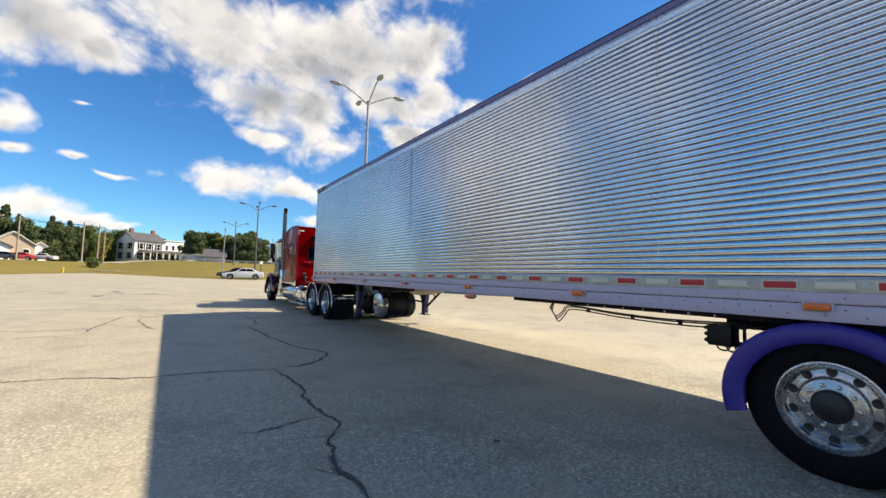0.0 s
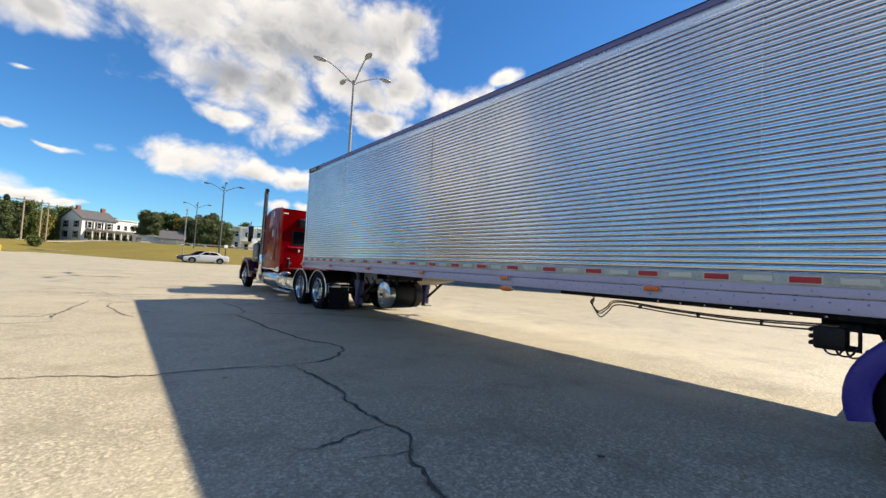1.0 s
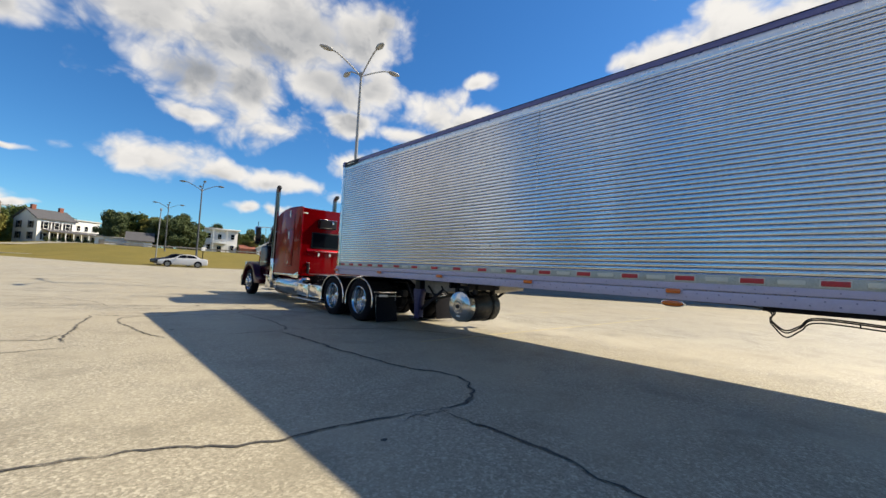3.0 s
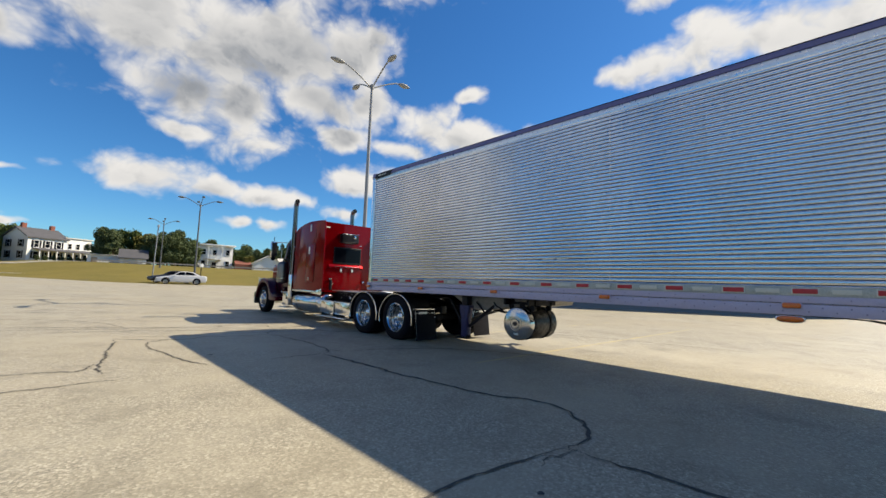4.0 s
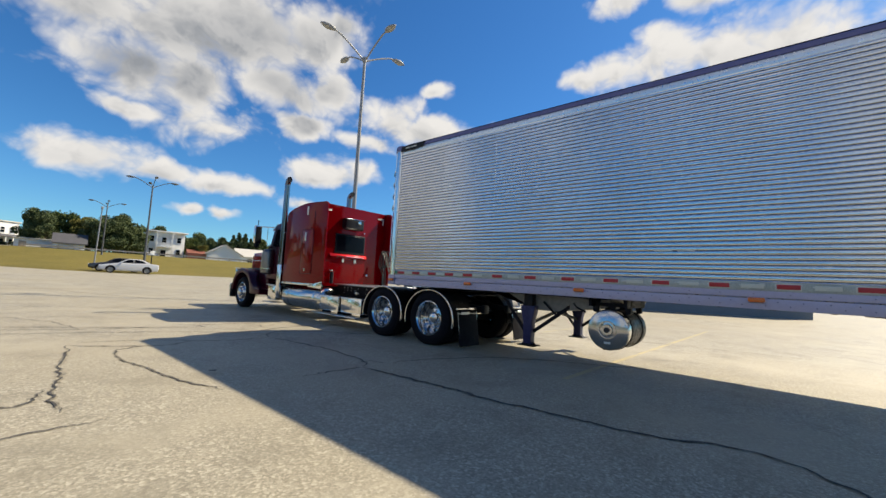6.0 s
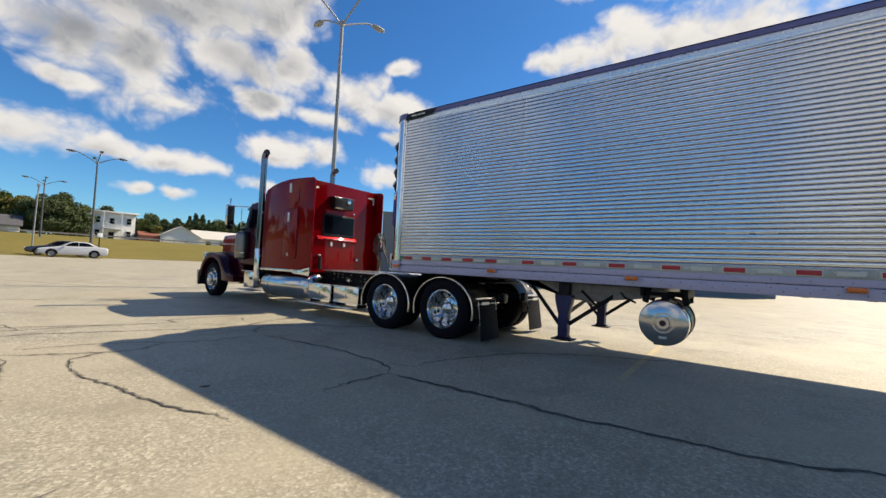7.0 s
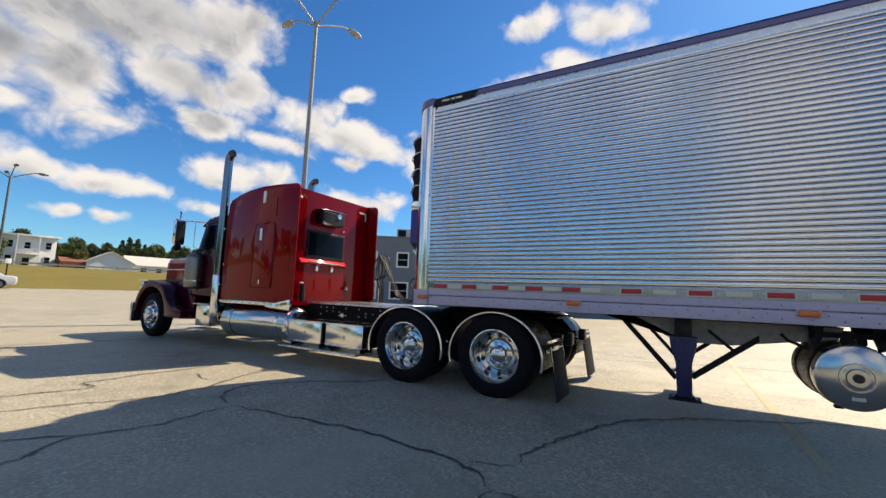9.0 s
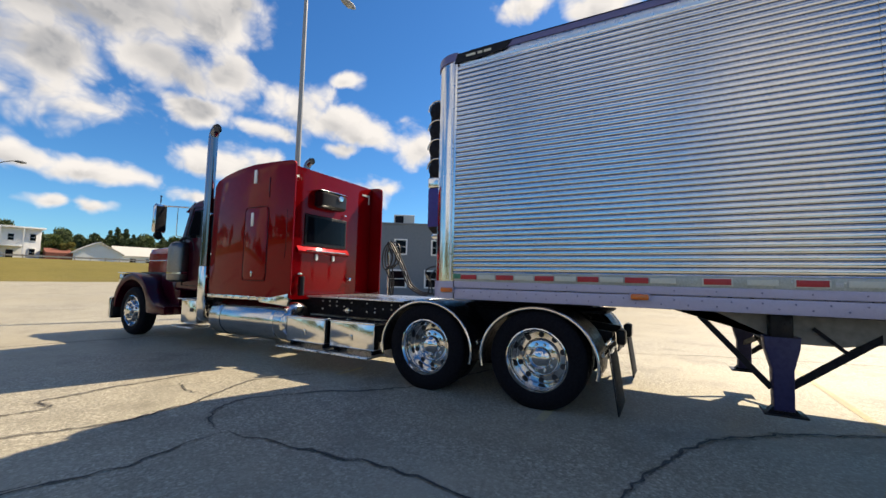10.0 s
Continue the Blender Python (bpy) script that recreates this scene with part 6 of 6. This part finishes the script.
NEAR_TREES = [(2.5, 116, 0, 1.05), (3.4, 114, 0, 1.0), (4.3, 120, 1, 1.05), (5.2, 118, 1, 1.05), (6.1, 117, 2, 1.15), (6.9, 114, 2, 1.15), (7.7, 112, 3, 1.12), (8.5, 110, 3, 1.12), (9.3, 111, 0, 1.12), (10.1, 113, 3, 1.0), (10.9, 118, 1, 0.9),
              (16.3, 124, 1, 0.72), (17.2, 122, 2, 0.62), (16.8, 135, 0, 0.95), (-5.6, 138, 1, 1.1), (-6.4, 134, 2, 1.2), (-7.2, 130, 1, 1.2), (-12.2, 126, 0, 1.25), (-13.4, 130, 3, 1.35), (-14.6, 128, 0, 1.4), (-15.8, 126, 3, 1.4), (-8.2, 130, 0, 1.15), (-9.6, 128, 0, 1.25), (-11, 132, 3, 1.2)]
for a, d, k, s in NEAR_TREES:
    tree(NEAR_CROWNS[k], TRUNKS[0], polar(a, d), s, rt.uniform(0, 360), LABELS[k])
for i in range(46):
    a = -18 + i * 1.0 + rt.uniform(-0.5, 0.5)
    d = 170 + rt.uniform(-12, 25)
    k = rt.randrange(4) if a < 12 else (0, 3, 0, 1)[rt.randrange(4)]
    big = 1.35 if a < -3 else (1.05 if a < 12 else 1.30)
    tree(CROWNS[k], TRUNKS[0], polar(a, d), big * rt.uniform(0.85, 1.15), rt.uniform(0, 360), LABELS[k])
for a, d, s in ((-15, 135, 1.15), (-13.6, 140, 1.2), (-12.6, 138, 1.0), (-10.2, 142, 1.1), (-8.8, 146, 1.05), (20.6, 160, 0.92), (21.2, 163, 1.0), (21.9, 160, 0.96), (22.6, 164, 0.88), (25.2, 165, 0.85)):
    tree(CONES[rt.randrange(2)], TRUNKS[1], polar(a, d), s, rt.uniform(0, 360), "dark conifer among the far trees", "conifer")
# wooded skyline on both sides and behind
for i in range(40):
    a = 28 + i * 8.0
    d = 230 + rt.uniform(-30, 40) if a < 225 else 105 + rt.uniform(-10, 18)
    k = rt.randrange(4)
    tree(CROWNS[k], TRUNKS[0], polar(a, d), rt.uniform(0.9, 1.3), rt.uniform(0, 360), LABELS[k])

# shrubs by the white house, hedge
for i in range(7):
    px, py, pz = polar(-2.4 + 0.62 * i, 118.5)
    sh = thing("shrub", pose(px, py, pz - 0.2) @ Matrix.Diagonal((0.20, 0.20, 0.17, 1)), "small round dark shrub by a porch", "shrub", "shrubs by the porch")
    part("stem", TRUNKS[0], None, sh)
    part("leaves", CROWNS[i % 2 * 3], None, sh)
px, py, pz = polar(-6.6, 84)
sh = thing("shrub", pose(px, py, pz - 0.1) @ Matrix.Diagonal((0.42, 0.42, 0.24, 1)), "low green shrub at the corner of the lot", "shrub")
part("stem", TRUNKS[0], None, sh)
part("leaves", CROWNS[1], None, sh)

# more woods to the west, close by
for i in range(30):
    a = -128 + i * 3.4 + rt.uniform(-1, 1)
    k = rt.randrange(4)
    tree(CROWNS[k], TRUNKS[0], polar(a, 96 + rt.uniform(-8, 22)), rt.uniform(1.3, 1.8), rt.uniform(0, 360), LABELS[k])

# guard rail along the road above the bank
rail_a, rail_b = Vector(polar(2.0, 103)), Vector(polar(29, 110))
guard = thing("guard_rail", rail_a, "low pale metal guard rail along the road", "guard rail")
run = rail_b - rail_a
part("rail", Geo().bar((0, 0, 0.45), tuple(run + Vector((0, 0, 0.45))), 0.06, 0.26), belly_mat, guard)
for i in range(24):
    q = run * (i / 23)
    part("post", Geo().box((q.x, q.y + 0.07, q.z + 0.3), (0.12, 0.08, 0.8)), pole_wood, guard)

for a, k in ((-10.1, 0), (-9.4, 3), (-8.8, 0)):
    px, py, pz = polar(a, 106)
    hd = thing("hedge", pose(px, py, pz - 0.3, 0, 0, 40 * k) @ Matrix.Diagonal((0.62, 0.62, 0.42, 1)), "dark rounded hedge beside the road", "hedge", "hedges by the road")
    part("stem", TRUNKS[0], None, hd)
    part("leaves", CROWNS[k], None, hd)

# road above the bank on the far side
azs = [-24 + 2 * i for i in range(18)]
vs = [(x, y, land(x, y) + 0.06) for a in azs for x, y, _ in (polar(a, 97), polar(a, 99.5), polar(a, 102))]
me = bpy.data.meshes.new("road")
me.from_pydata(vs, [], [(3 * i + j, 3 * i + j + 1, 3 * i + j + 4, 3 * i + j + 3) for i in range(17) for j in (0, 1)])
me.materials.append(lot)
tagged(new("road", me), "pale grey road above the grass bank", "road", kind="structure")

# utility poles with wires, hydrant, far parked cars
poles = []
for a, d in ((-14.3, 96), (-12.6, 100), (-7.6, 104), (-6.3, 108), (-5.8, 116)):
    up = thing("utility_pole", polar(a, d), "wooden utility pole with a crossarm and wires", "utility pole", "utility poles")
    part("pole", Geo().tube([(0, 0, -0.5), (0, 0, 8.0)], 0.16, 10, r1=0.11), pole_wood, up)
    part("crossarm", Geo().box((0, 0, 7.4), (2.2, 0.12, 0.14), 0.01), pole_wood, up)
    for k in (-0.9, 0.0, 0.9):
        part("insulator", Geo().tube([(k, 0, 7.47), (k, 0, 7.62)], 0.05, 8), clear_lens, up)
    poles.append(up)
for p, q in zip(poles, poles[1:]):
    a, b = p.matrix_basis.translation, q.matrix_basis.translation
    for k in (-0.9, 0.0, 0.9):
        pts = [a.lerp(b, t / 8) + Vector((k, 0, 7.6 - 1.6 * (t / 8) * (1 - t / 8))) for t in range(9)]
        part("wire", Geo().tube([tuple(v - a) for v in pts], 0.02, 5), frame_black, p)
fx, fy, fz = polar(-9.0, 68)
hyd = thing("fire_hydrant", (fx, fy, fz), "yellow fire hydrant at the edge of the lot", "hydrant")
part("barrel", Geo().lathe([(0.0, 0.0), (0.16, 0.0), (0.16, 0.04), (0.11, 0.06), (0.11, 0.50), (0.14, 0.52), (0.13, 0.60), (0.07, 0.70), (0.0, 0.72)], 20, m=pose(0, 0, 0, 0, -90, 0)), yellow_iron, hyd)
part("outlet", Geo().tube([(-0.2, 0, 0.42), (0.2, 0, 0.42)], 0.05, 12), yellow_iron, hyd)
kb = polar(-5.4, 77)
isl = tagged(new("kerb", Geo().box((0, 0, 0.06), (6.0, 0.5, 0.16), 0.03).mesh("kerb", lot)), "pale concrete kerb at the corner of the lot", "kerb", kind="structure")
isl.matrix_basis = pose(kb[0], kb[1], kb[2], 0, 0, -14)
for a, d, m, lab, tn in ((-12.5, 103, car_red, "red car parked by the road", 10), (-13.6, 103, car_dark, "dark car parked by the road", 5), (-10.7, 105, car_white, "white car parked by the road", -20), (10.9, 120, car_white, "white car parked before the trees", 0)):
    qx, qy, qz = polar(a, d)
    sedan((qx, qy, qz), tn, m, lab)
